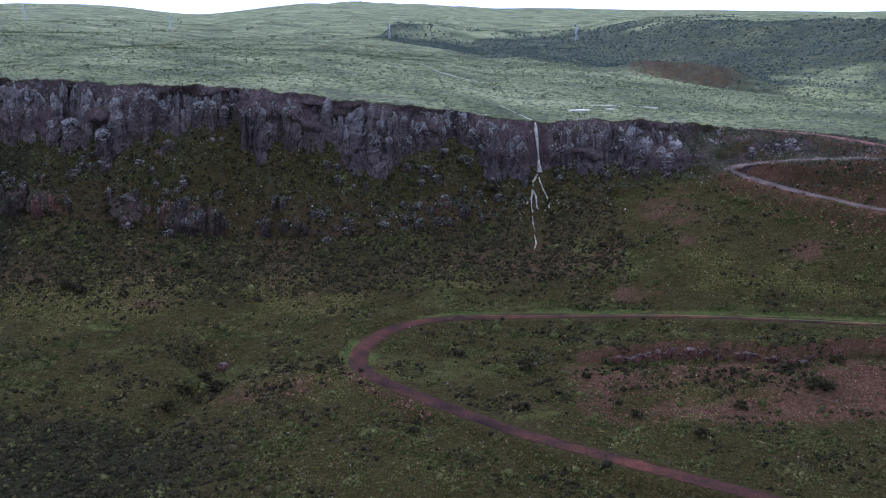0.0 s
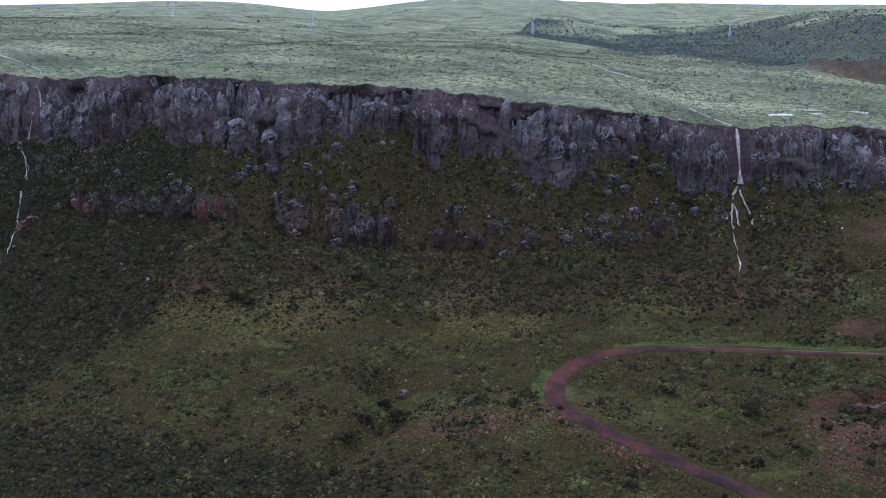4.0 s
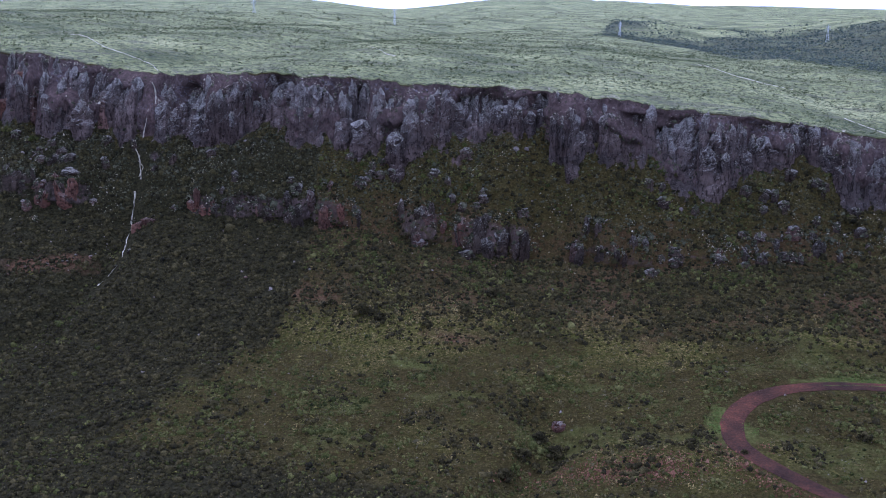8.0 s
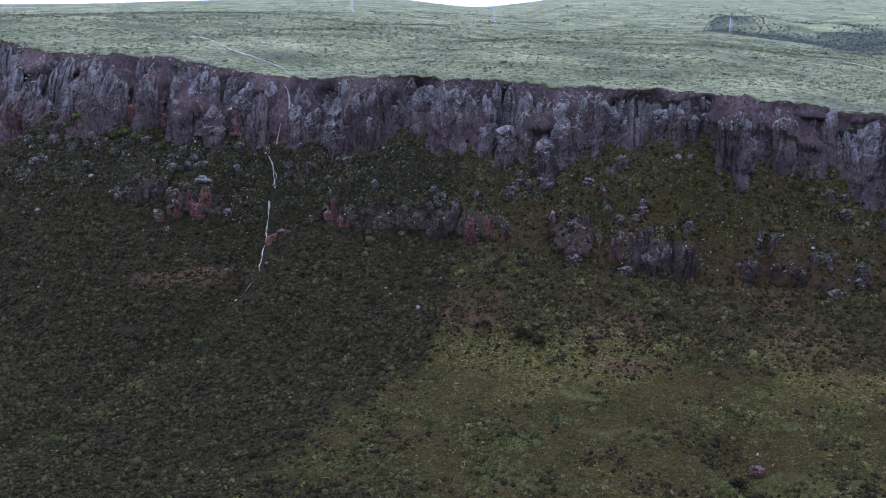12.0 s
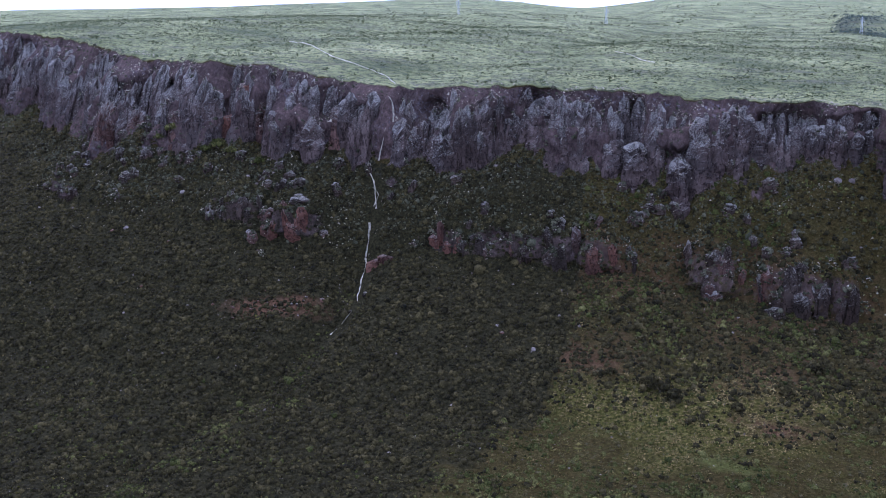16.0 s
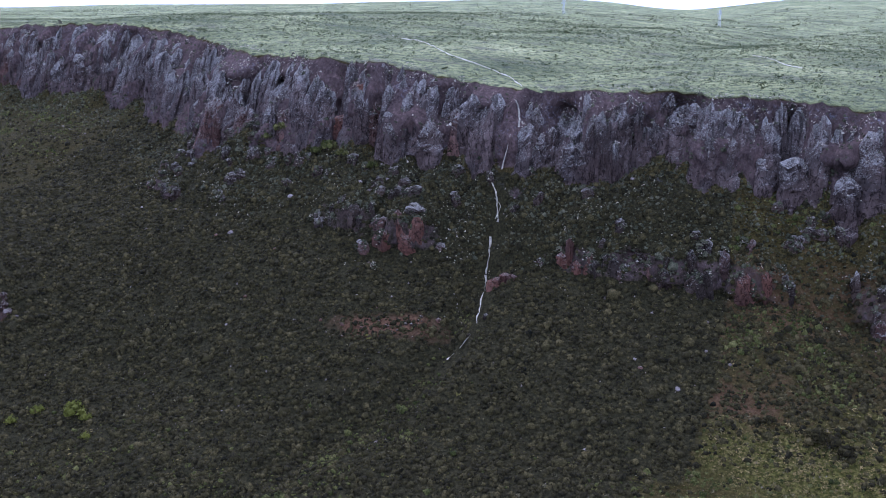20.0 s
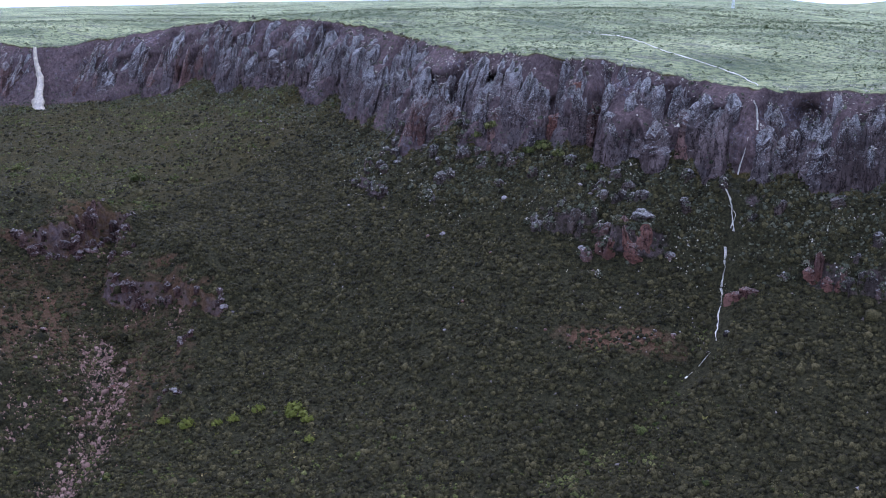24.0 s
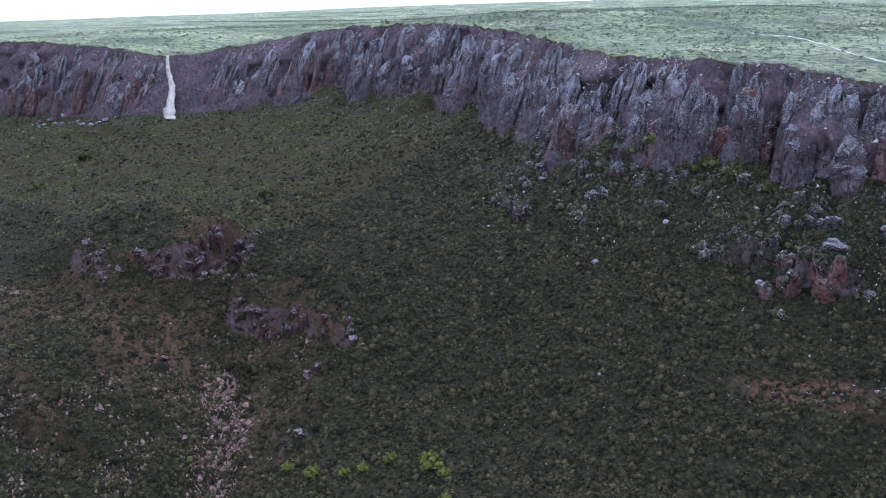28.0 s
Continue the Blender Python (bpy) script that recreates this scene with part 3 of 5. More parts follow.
    Y += low * (3.4 * (0.5 - ramp(np.abs(vnoise(wob / 9, Z / 30, 74) - 0.5) * 2, 0.0, 0.5)) + 1.8 * (0.5 - ramp(np.abs(vnoise(wob / 3.4, Z / 12, 75) - 0.5) * 2, 0.0, 0.5)) + 1.4 * fbm(X / 3, Z / 2.4, 76))
    # carved forms
    d, v = seg_near(X, Y, GORGE)
    bench = ramp(Y + 4 * fbm(X / 9, Y * 0, 47), 253, 264) * (1 - ramp(Y, 284, 312)) * ramp(X, -450, -405) * (1 - ramp(X, -378, -364))
    Z += 9.5 * bench + 6.5 * np.exp(-(((X + 350) / 17) ** 2) - (((Y - 293) / 10) ** 2))
    gap, _ = seg_near(X, Y, [(x, y, 0) for x, y in BOWL + BOWL[:1]])
    gap = np.where(inside(X, Y, BOWL), 0.0, gap + 1.2 * fbm(X / 5, Y / 5, 80))
    sheer = 2.6 * ramp(Y, 258, 268) + 0.55
    floor_ = v + 0.34 * np.maximum(d - 3, 0) + 1.6 * fbm(X / 6, Y / 6, 18) + 2 * fbm(X / 20, Y / 20, 48)
    Z = np.where((Y > 60) & (Y < 330) & (X < -230) & (X > -480), np.minimum(Z, floor_ + sheer * np.maximum(gap, 0)), Z)
    crag = (X < -315) & (X > -415) & (Y > 245) & (Y < 300) & (gap > 0.2) & (gap < 7)
    Z += crag * (2.6 * fbm(X / 3.2, Y / 3.2, 86) + 2.2 * (0.5 - np.abs(vnoise(X / 4.5, Y / 12, 87) - 0.5) * 2))
    d, v = seg_near(X, Y, SIDE_CANYON)
    c = np.array(SIDE_CANYON)[::-1]
    beyond = ramp(X - np.interp(Y, c[::-1, 1], c[::-1, 0]), -6, 10)
    cut = v + np.maximum(d - 6, 0) * (0.75 * (1 - beyond) + (0.14 + 0.2 * ramp(X, 20, 240)) * beyond) + ((26 * fbm(X / 90, Y / 70, 19) + 16 * fbm(X / 34, Y / 34, 44) + 5 * fbm(X / 11, Y / 11, 88)) * ramp(d, 5, 70)) * beyond
    Z += (K > 6.0) * beyond * ramp(d, 60, 280) * (1 - ramp(Y, 1500, 2200)) * (22 * np.clip(0.35 + 1.4 * fbm(X / 170, Y / 130, 70), 0, 1.2) + 26 * ramp(X, 60, 330))
    Z = np.minimum(Z, np.where(K > 6.0, cut, 1e9))
    Z += (K > 6.0) * 9 * np.exp(-(((X - 150) / 40) ** 4) - (((Y - 640 + 0.5 * (X - 148)) / 30) ** 2)) * (1 + 0.9 * fbm(X / 14, Y / 14, 77))
    for line, reach in ((FALL_GULLY, 9.0), (PIT, 9.0)):
        d, v = seg_near(X, Y, line)
        Z -= v * np.exp(-((d / reach * 1.6) ** 2)) * (1 - ramp(K, 4.7, 5.0))
    # the quarried bank
    along = ramp(X, 30, 48)
    face = Y - 250 - 3.0 * fbm(X / 9, Y * 0, 20) - 3.0 * np.exp(-(((X - 64) / 10) ** 2)) + 3.5 * np.exp(-(((X - 92) / 7) ** 2))
    Z += along * (2.8 * ramp(face, -0.6, 0.8) * (1 - ramp(face, 3, 15)) - 1.4 * ramp(face, -11, -8) * (1 - ramp(face, -0.6, 0.8)))
    Z += along * (1.5 * np.exp(-(((face + 12.5) / 2.2) ** 2)) - 1.6 * ramp(-face, 16, 25) * (1 - ramp(-face, 30, 40)) + 1.1 * fbm(X / 7, Y / 5, 79) * ramp(-face, 10, 14) * (1 - ramp(-face, 30, 40)))
    mound = np.exp(-(((X + 34 + 0.3 * (Y - 240)) / 16) ** 2) - (((Y - 246) / 5) ** 2))
    Z += 2.2 * mound
    # the track's bed
    for line, wide in ((ROAD, 3.4), (TRACK, 4.0), (RED_TRACK, 4.2)):
        d, v = seg_near(X, Y, catmull(line, 4.0))
        w = 1 - ramp(d, wide, wide * 2.2)
        Z = Z * (1 - w) + (v - 0.3) * w
    return X, Y, Z, K


LX, LY, LZ, LK = build_land()


def ground_z(x, y):
    """The ground's height at one place."""
    i = int(np.clip(np.searchsorted(XS, x) - 1, 0, len(XS) - 2))
    t = (x - XS[i]) / (XS[i + 1] - XS[i])
    zs = []
    for c in (i, i + 1):
        o = np.maximum.accumulate(LY[:, c])
        zs.append(np.interp(y, o, LZ[:, c]))
    return float(zs[0] * (1 - t) + zs[1] * t)

# ---- what covers the ground ----
def side(x, y, x0, y0, x1, y1):
    """How far a place lies to the left of the line from the first point to the second."""
    n = math.hypot(x1 - x0, y1 - y0)
    return ((x1 - x0) * (y - y0) - (y1 - y0) * (x - x0)) / n


def wood_mask(x, y):
    """The dark wooded stretch, with its sharp eastern border."""
    x, y = np.asarray(x, float), np.asarray(y, float)
    wob = 3 * fbm(x / 14, y / 14, 31)
    a = ramp(-142.2 + wob * 0.6 - 0.12 * np.maximum(y - 315, 0) - x, -1.2, 1.2) * ramp(y, 283, 286)
    b = ramp(-147 + (y - 284) * 0.36 + 34 * fbm(x / 22, y / 22, 36) + 14 * fbm(x / 6, y / 6, 40) - x, -10, 14) * (1 - ramp(y, 283, 286)) * (0.8 + 0.2 * ramp(y, 250, 284))
    c = 0.7 * ramp(230 - y + 12 * fbm(x / 20, y / 20, 39) + 0.12 * (-x - 60), -6, 12) * ramp(-x, 20, 70)
    return np.maximum(np.maximum(a, b), c)


def cover_maps():
    """Shares of rock, red soil, pale grass, tableland grass and lichen, for each point of the ground."""
    top = ramp(LK, 5.955, 5.99)
    steep = np.hypot(np.gradient(LZ, axis=0) / np.maximum(np.abs(np.gradient(LY, axis=0)), 0.05), 0)
    STEEPNESS = np.hypot(steep, np.gradient(LZ, axis=1) / np.gradient(LX, axis=1))
    rock = ramp(steep, 1.5, 2.8) * ramp(LK, 2.6, 3.4) * (1 - top) * (0.45 + 0.55 * ramp(LK, 4.6, 4.9))
    rock = np.maximum(rock, ramp(LK, 4.95, 5.1) * (1 - ramp(LK, 5.995, 6.0005)) * 0.95)
    d, _ = seg_near(LX, LY, GORGE)
    gorge = (1 - ramp(d, 8 + 12 * ramp(LY, 244, 258), 14 + 16 * ramp(LY, 244, 258))) * ramp(LY, 228, 248) * (1 - ramp(LY, 286, 296))
    rock = np.maximum(rock, 0.5 * ramp(STEEPNESS, 1.0, 1.7) * (LX < -315) * (LX > -415) * (LY > 240) * (LY < 298) * (0.85 + 1.2 * fbm(LX / 6, LY / 6, 82)))
    wood = wood_mask(LX, LY)
    pale = (1 - top) * (1 - wood) * ramp(0.30 + 2.4 * fbm(LX / 22, LY / 15, 32), 0, 1) * (1 - ramp(LK, 3.3, 3.8)) * 0.8 * (0.62 + 0.38 * ramp(LY, 268, 282))
    glade = np.exp(-(((LX + 112) / 34) ** 2) - (((LY - 297) / 13) ** 2))
    pale = np.maximum(pale, glade * (1 - wood))
    red = (1 - top) * ramp(fbm(LX / 30, LY / 22, 33), 0.1, 0.35) * ramp(LK, 2.6, 3.2) * 0.5 * (1 - 0.8 * wood)
    red = np.maximum(red, 0.9 * ramp(LX, 25, 45) * ramp(LY, 212, 224) * (1 - ramp(LY, 246, 251)) * ramp(0.6 + 1.3 * fbm(LX / 14, LY / 10, 34), 0, 0.8))
    red = np.maximum(red, (0.7 + 0.9 * fbm(LX / 8, LY / 4, 91)) * ramp(STEEPNESS, 0.5, 0.9) * (LX > 36) * (LX < 130) * (LY > 240) * (LY < 262))
    red = np.maximum(red, 0.55 * ramp(STEEPNESS, 0.8, 1.4) * (LX < -315) * (LX > -415) * (LY > 240) * (LY < 298))
    red = np.maximum(red, gorge * (0.34 + 0.6 * fbm(LX / 7, LY / 7, 81)))
    red = np.maximum(red, 0.5 * ramp(LK, 3.0, 3.4) * (1 - ramp(LK, 4.4, 4.8)) * (1 - 0.6 * wood) * (LX > -345) * (LX < 60) * (0.75 + 1.4 * fbm(LX / 20, LY / 14, 67)))
    red = np.maximum(red, (0.85 + 0.9 * fbm(LX / 6, LY / 4, 71)) * np.exp(-(((LX + 222) / 17) ** 2) - (((LY - 311 - 0.25 * (LX + 222)) / 4.5) ** 2)))
    red = np.maximum(red, 0.54 * ramp(LX, -440, -410) * (1 - ramp(LX, -352, -340)) * ramp(LY, 205, 225) * (1 - ramp(LY, 262, 268)) * (0.6 + fbm(LX / 15, LY / 15, 58) * 1.5))
    soft = lambda spots: sum(np.exp(-(((LX - x) / a) ** 2) - (((LY - y) / b) ** 2)) for x, y, a, b in spots)
    pale = np.maximum(pale, 0.9 * np.clip(soft(((-61, 303, 9, 4), (-43, 296, 11, 4), (-29, 297, 9, 4), (-2, 303, 10, 4), (-37, 287, 10, 3), (99, 290, 14, 4), (120, 286, 12, 4), (12, 300, 9, 4))), 0, 1) * (0.8 + 1.3 * fbm(LX / 5, LY / 3, 83)))
    red = np.maximum(red, 0.8 * np.clip(soft(((115, 303, 14, 6), (-93, 297, 16, 5), (75, 330, 12, 8), (10, 316, 20, 9), (60, 290, 14, 5), (84, 312, 9, 5))), 0, 1) * (0.7 + 1.2 * fbm(LX / 7, LY / 5, 84)))
    for line in (TRACK, RED_TRACK):
        red = np.maximum(red, 0.85 * np.exp(-((seg_near(LX, LY, line)[0] / 9) ** 2)))
    rock = rock * (1 - 0.6 * ramp(LX, 82, 100) * ramp(0.6 + 1.5 * fbm(LX / 7, LZ / 4, 89), 0, 0.8))
    lichen = ramp(LK, 4.7, 5.0) * (1 - ramp(LK, 5.85, 5.97)) * ramp(fbm(LX / 16, LZ / 9, 35), -0.1, 0.25) * (0.35 + 0.65 * ramp(LK, 5.5, 5.85))
    d, _ = seg_near(LX, LY, SIDE_CANYON)
    c = np.array(SIDE_CANYON)
    beyond = ramp(LX - np.interp(LY, c[:, 1], c[:, 0]), -15, 0) * top * (LY > 300)
    # slopes beyond the canyon: scrub, and shade painted in as darker cover
    dark = 0.5 * ramp(LX - np.interp(LY, c[:, 1], c[:, 0]) + 25 * fbm(LX / 30, LY / 30, 69), -25, 10) * beyond * ramp(0.72 + 1.5 * fbm(LX / 110, LY / 90, 37) - d / 1000, 0.1, 0.6)
    top = top * (1 - dark)
    rock = np.maximum(rock, 0.7 * dark * ramp(fbm(LX / 30, LY / 30, 37), 0.0, 0.25))
    red = np.maximum(red, 0.66 * np.exp(-(((LX - 152) / 42) ** 4) - (((LY - 632 + 0.5 * (LX - 148)) / 34) ** 4)) * (0.8 + 0.8 * fbm(LX / 14, LY / 14, 78)))
    band = ramp(LK, 3.55, 3.95) * (1 - ramp(LK, 4.9, 5.0)) * (LX > -345)
    rock = np.maximum(rock, band * (0.0 + 1.2 * fbm(LX / 5, LZ / 3, 38)))
    rock = np.maximum(rock, 0.55 * scar_at(LX) * ramp(LK, 4.0, 4.06) * (1 - ramp(LK, 4.36, 4.46)))
    rock = rock * (1 - ramp(LK, 5.93, 5.99) * ramp(0.62 + 1.6 * fbm(LX / 5, LY / 5, 65), 0, 1))
    road_d = seg_near(LX, LY, catmull(ROAD, 3.0))[0]
    outer = ((LX < -6) & (LY > 254) & (LX + 0.75 * (LY - 262) < -19)) | ((LX >= -6) & (LY > 279 - 0.0010 * np.maximum(LX - 20, 0) ** 2) & (LY > 264))
    verge = np.exp(-(((road_d - 4.0) / 2.4) ** 2)) * (0.08 + 0.92 * outer) * ramp(LY, 250, 256) * (0.75 + 1.7 * fbm(LX / 9, LY / 5, 57))
    meadow = 0.5 * ramp(fbm(LX / 38, LY / 17, 60), 0.0, 0.28) * ramp(LK, 1.7, 2.2) * (1 - ramp(LK, 3.2, 3.6)) * (1 - wood) * (LX < 140)
    lush = np.clip(soft(((-112, 260, 16, 6), (-39, 267, 12, 5), (-84, 267, 14, 5), (-55, 276, 12, 4), (45, 315, 12, 12), (62, 300, 12, 8), (-100, 282, 14, 4), (20, 222, 20, 6))), 0, 1)
    verge = np.maximum(verge, np.maximum(meadow, 0.62 * lush * (0.8 + 1.4 * fbm(LX / 6, LY / 4, 85))))
    brush = 0.42 * ramp(LK, 2.75, 3.2) * (1 - ramp(LK, 3.8, 4.1)) * (LX > -345) * (LX < 40)
    # less dark litter on the left hill, a lighter tone in place of haze
    return {"wood": np.maximum(wood, brush) * (1 - top) * (1 - 0.5 * (LX < -380) * ramp(LY, 262, 290)) * (LK < 4.9), "verge": verge, "thicket": dark, "rock": rock, "red": red, "pale": pale, "tableland": top, "lichen": lichen}



# ---- mesh building ----
def mesh_of(name, verts, faces, mat, smooth=False):
    """A mesh from arrays of vertices and of equal-sized faces."""
    me = bpy.data.meshes.new(name)
    verts, faces = np.asarray(verts, np.float32), np.asarray(faces, np.int32)
    me.vertices.add(len(verts))
    me.vertices.foreach_set("co", verts.ravel())
    k = faces.shape[1]
    me.loops.add(faces.size)
    me.loops.foreach_set("vertex_index", faces.ravel())
    me.polygons.add(len(faces))
    me.polygons.foreach_set("loop_start", np.arange(0, faces.size, k, dtype=np.int32))
    me.polygons.foreach_set("use_smooth", np.full(len(faces), smooth))
    me.update(calc_edges=True)
    if mat:
        me.materials.append(mat)
    return me


def part(name, me, parent, label="", at=None):
    ob = new(name, me)
    if at is not None:
        ob.matrix_basis = at
    ob.parent = parent
    return tagged(ob, label)


def thing(name, label, category, at=None, group="", kind="", data=None):
    ob = new(name, data)
    if at is not None:
        ob.matrix_basis = at
    return tagged(ob, label, category, group, kind)


# ---- the ground: one sheet to the horizon ----
NR, NC = LX.shape
GZY = np.gradient(LZ, axis=0) / np.maximum(np.abs(np.gradient(LY, axis=0)), 0.05)
GZX = np.gradient(LZ, axis=1) / np.gradient(LX, axis=1)
STEEP = np.hypot(GZY, np.clip(GZX, -2, 2))


def build_ground():
    idx = np.arange(NR * NC).reshape(NR, NC)
    quads = np.stack([idx[:-1, :-1], idx[:-1, 1:], idx[1:, 1:], idx[1:, :-1]], -1).reshape(-1, 4)
    me = mesh_of("ground", np.stack([LX, LY, LZ], -1).reshape(-1, 3), quads, M_GROUND, True)
    for name, values in COVER.items():
        me.attributes.new(name, "FLOAT", "POINT").data.foreach_set("value", values.astype(np.float32).ravel())
    ob = new("ground", me)
    tagged(ob, "scrub-covered valley floor, slopes, dark cliffs and grassy tableland", "ground", kind="structure")
    return ob


COVER = cover_maps()
ground = build_ground()

# ---- plants ----
def ico():
    bm = bmesh.new()
    bmesh.ops.create_icosphere(bm, subdivisions=1, radius=1)
    v = np.array([q.co[:] for q in bm.verts])
    f = np.array([[q.index for q in g.verts] for g in bm.faces])
    bm.free()
    return v, f


ICO_V, ICO_F = ico()


def bush_shape(rng, blobs, leaves, spray=0.2, sides=4):
    """A bush of unit radius: a ragged dome of foliage with sprays of leaves on it, as triangles."""
    vs, fs, base = [], [], 0
    for _ in range(blobs):
        a = np.arange(sides) * 6.2832 / sides + rng.uniform(0, 1)
        low = np.stack([np.cos(a) * 0.85, np.sin(a) * 0.85, 0 * a - 0.15], -1) * rng.uniform(0.8, 1.15, (sides, 1))
        mid = np.stack([np.cos(a + 0.7) * 0.82, np.sin(a + 0.7) * 0.82, 0 * a + 0.6], -1) * rng.uniform(0.7, 1.25, (sides, 1))
        vs.append(np.vstack([low, mid, [[rng.normal(0, 0.15), rng.normal(0, 0.15), rng.uniform(0.9, 1.15)]]]))
        f = []
        for k in range(sides):
            n = (k + 1) % sides
            f += [(k, n, sides + k), (n, sides + n, sides + k), (sides + k, sides + n, 2 * sides)]
        fs.append(np.array(f) + base)
        base += 2 * sides + 1
    for _ in range(leaves):
        a, e = rng.uniform(0, 6.283), rng.uniform(0.05, 1.45)
        d = np.array([math.cos(a) * math.cos(e), math.sin(a) * math.cos(e), math.sin(e)])
        c = d * rng.uniform(0.75, 1.12) * (1, 1, 0.9) + (0, 0, 0.22)
        u, w = rng.normal(0, spray, 3), rng.normal(0, spray, 3)
        vs.append(np.array([c - u, c + u * 0.6 + w * 0.4, c + w])), fs.append(np.array([[0, 1, 2]]) + base)
        base += 3
    return np.vstack(vs), np.vstack(fs)


def scatter(places, sizes, shapes, rng, squash=(0.7, 1.1)):
    """One mesh's arrays with a bush or stone of random shape and turn at each place."""
    vs, fs, base = [], [], 0
    pick = rng.integers(0, len(shapes), len(places))
    for k, (v, f) in enumerate(shapes):
        at = np.where(pick == k)[0]
        if not len(at):
            continue
        a = rng.uniform(0, 6.283, len(at))
        s, h = sizes[at], sizes[at] * rng.uniform(*squash, len(at))
        c, d = np.cos(a)[:, None], np.sin(a)[:, None]
        x = (v[:, 0] * c - v[:, 1] * d) * s[:, None] + places[at, 0:1]
        y = (v[:, 0] * d + v[:, 1] * c) * s[:, None] + places[at, 1:2]
        z = v[:, 2] * h[:, None] + places[at, 2:3]
        vs.append(np.stack([x, y, z], -1).reshape(-1, 3))
        fs.append((f[None] + (np.arange(len(at)) * len(v))[:, None, None]).reshape(-1, 3) + base)
        base += len(at) * len(v)
    return np.vstack(vs), np.vstack(fs)


CELL = [np.abs(np.diff(LX, axis=1))[:-1] * np.abs(np.diff(LY, axis=0))[:, :-1]][0]


def sow(density, count, rng):
    """Random places on the ground, as many as count, thick where density (a value per grid point) is high."""
    d = np.clip(density, 0, None)[:-1, :-1] * CELL
    c = np.cumsum(d.ravel())
    at = np.searchsorted(c, rng.random(count) * c[-1])
    i, j = np.unravel_index(at, d.shape)
    u, v = rng.random(count), rng.random(count)
    out = []
    for g in (LX, LY, LZ):
        out.append((g[i, j] * (1 - u) + g[i, j + 1] * u) * (1 - v) + (g[i + 1, j] * (1 - u) + g[i + 1, j + 1] * u) * v)
    return np.stack(out, -1)

WOOD_BUSHES = [bush_shape(RNG, 1, 2, 0.3, 3) for _ in range(18)]
LOW_BUSHES = [bush_shape(RNG, 0, 9, 0.34) for _ in range(8)]
TUFTS = [bush_shape(RNG, 0, 5, 0.45) for _ in range(10)]
ROAD_LINE = catmull(ROAD, 3.0)
D_ROAD = seg_near(LX, LY, ROAD_LINE)[0]
IN_VIEW = (LX > -690) & (LX < 230) & (LY > 150)
OFF_ROAD = ramp(np.minimum(D_ROAD, np.minimum(seg_near(LX, LY, catmull(TRACK, 4.0))[0] + 1.5, seg_near(LX, LY, catmull(RED_TRACK, 4.0))[0] + 1)), 4.0, 5.5)
FALL_LINES = [(-210, 372, 0), (-208, 361, 0), (-211.5, 354.4, 0), (-208.6, 347, 0), (-206.5, 339, 0), (-204.4, 332, 0), (-202, 321, 0), (-202.5, 313, 0), (-204, 306, 0)], [(35, 362, 0), (36, 352, 0), (33.5, 344, 0), (32.5, 335, 0), (31.7, 320, 0)]
OFF_FALL = ramp(np.minimum(seg_near(LX, LY, FALL_LINES[0])[0], seg_near(LX, LY, FALL_LINES[1])[0]), 1.5, 3.0)


def stuff(name, label, category, density, count, sizes, shapes, mat, sink=0.12, squash=(0.65, 1.1), smooth=True):
    rng = np.random.default_rng(sum(map(ord, name)))
    p = sow(density * IN_VIEW, count, rng)
    s = np.exp(rng.normal(math.log(sizes[0]), sizes[1], count))
    p[:, 2] -= s * sink
    ob = new(name, mesh_of(name, *scatter(p, s, shapes, rng, squash), mat, smooth))
    return tagged(ob, label, category, kind="stuff")


WOOD = wood_mask(LX, LY)
LOW = ramp(LK, 1.0, 1.1) * (1 - ramp(LK, 4.95, 5.05))
CLUMP = ramp(fbm(LX / 20, LY / 20, 41), -0.25, 0.25)
FAR_LEFT = 1 + 0 * LX - 0.55 * (LX < -420) - 0.3 * (LY < 215)
# far-left hill: lighter green shrubs replace dark ones to stand in for haze
HAZED_HILL = (LX < -380) * ramp(LY, 262, 290)
stuff("dark_woodland_shrubs", "dense dark green shrubs covering the wooded slope", "shrubs", LOW * np.maximum(np.maximum(WOOD, (0.32 + 0.25 * (LY < 268)) * OFF_ROAD * ramp(fbm(LX / 12, LY / 7, 68) + 0.5 * fbm(LX / 4, LY / 3, 94), 0.0, 0.16)), 0.85 * ramp(LK, 3.0, 3.4) * (LK < 4.9) * (LX > -345) * (LX < 60)) * (1 - 0.75 * COVER["rock"]) * FAR_LEFT * (1 - 0.65 * HAZED_HILL) * (LY > 175) * OFF_FALL, 82000, (0.60, 0.34), WOOD_BUSHES, M_DARK_LEAF)
stuff("hillside_shrubs", "scattered green shrubs on the lower hillside", "shrubs",
      LOW * np.maximum(np.maximum(1 - WOOD, 0.35 * HAZED_HILL), 1.0 * np.exp(-((seg_near(LX, LY, [(-204, 322, 0), (-205, 305, 0), (-208, 288, 0), (-212, 270, 0), (-218, 250, 0)])[0] / (3 + 0.10 * np.maximum(320 - LY, 0))) ** 2))) * OFF_ROAD * (0.2 + CLUMP) * (0.18 + 1.6 * ramp(fbm(LX / 7, LY / 4.5, 90), -0.02, 0.2)) * (1 - 0.8 * COVER["red"]) * (1 - 0.8 * COVER["pale"]) * (LY > 175) * OFF_FALL, 58000, (0.33, 0.48), WOOD_BUSHES, M_GREEN_LEAF)
stuff("hillside_grass", "olive grass and low herbs carpeting the hillside between shrubs", "grass", LOW * (1 - 0.93 * WOOD) * OFF_ROAD * (1 - 0.85 * COVER["red"]) * (1 - 0.7 * ramp(LK, 3.1, 3.5)) * (LK < 4.9) * (LY > 180) * OFF_FALL, 46000, (0.34, 0.4), TUFTS, M_OLIVE, 0.15, (0.4, 0.9))
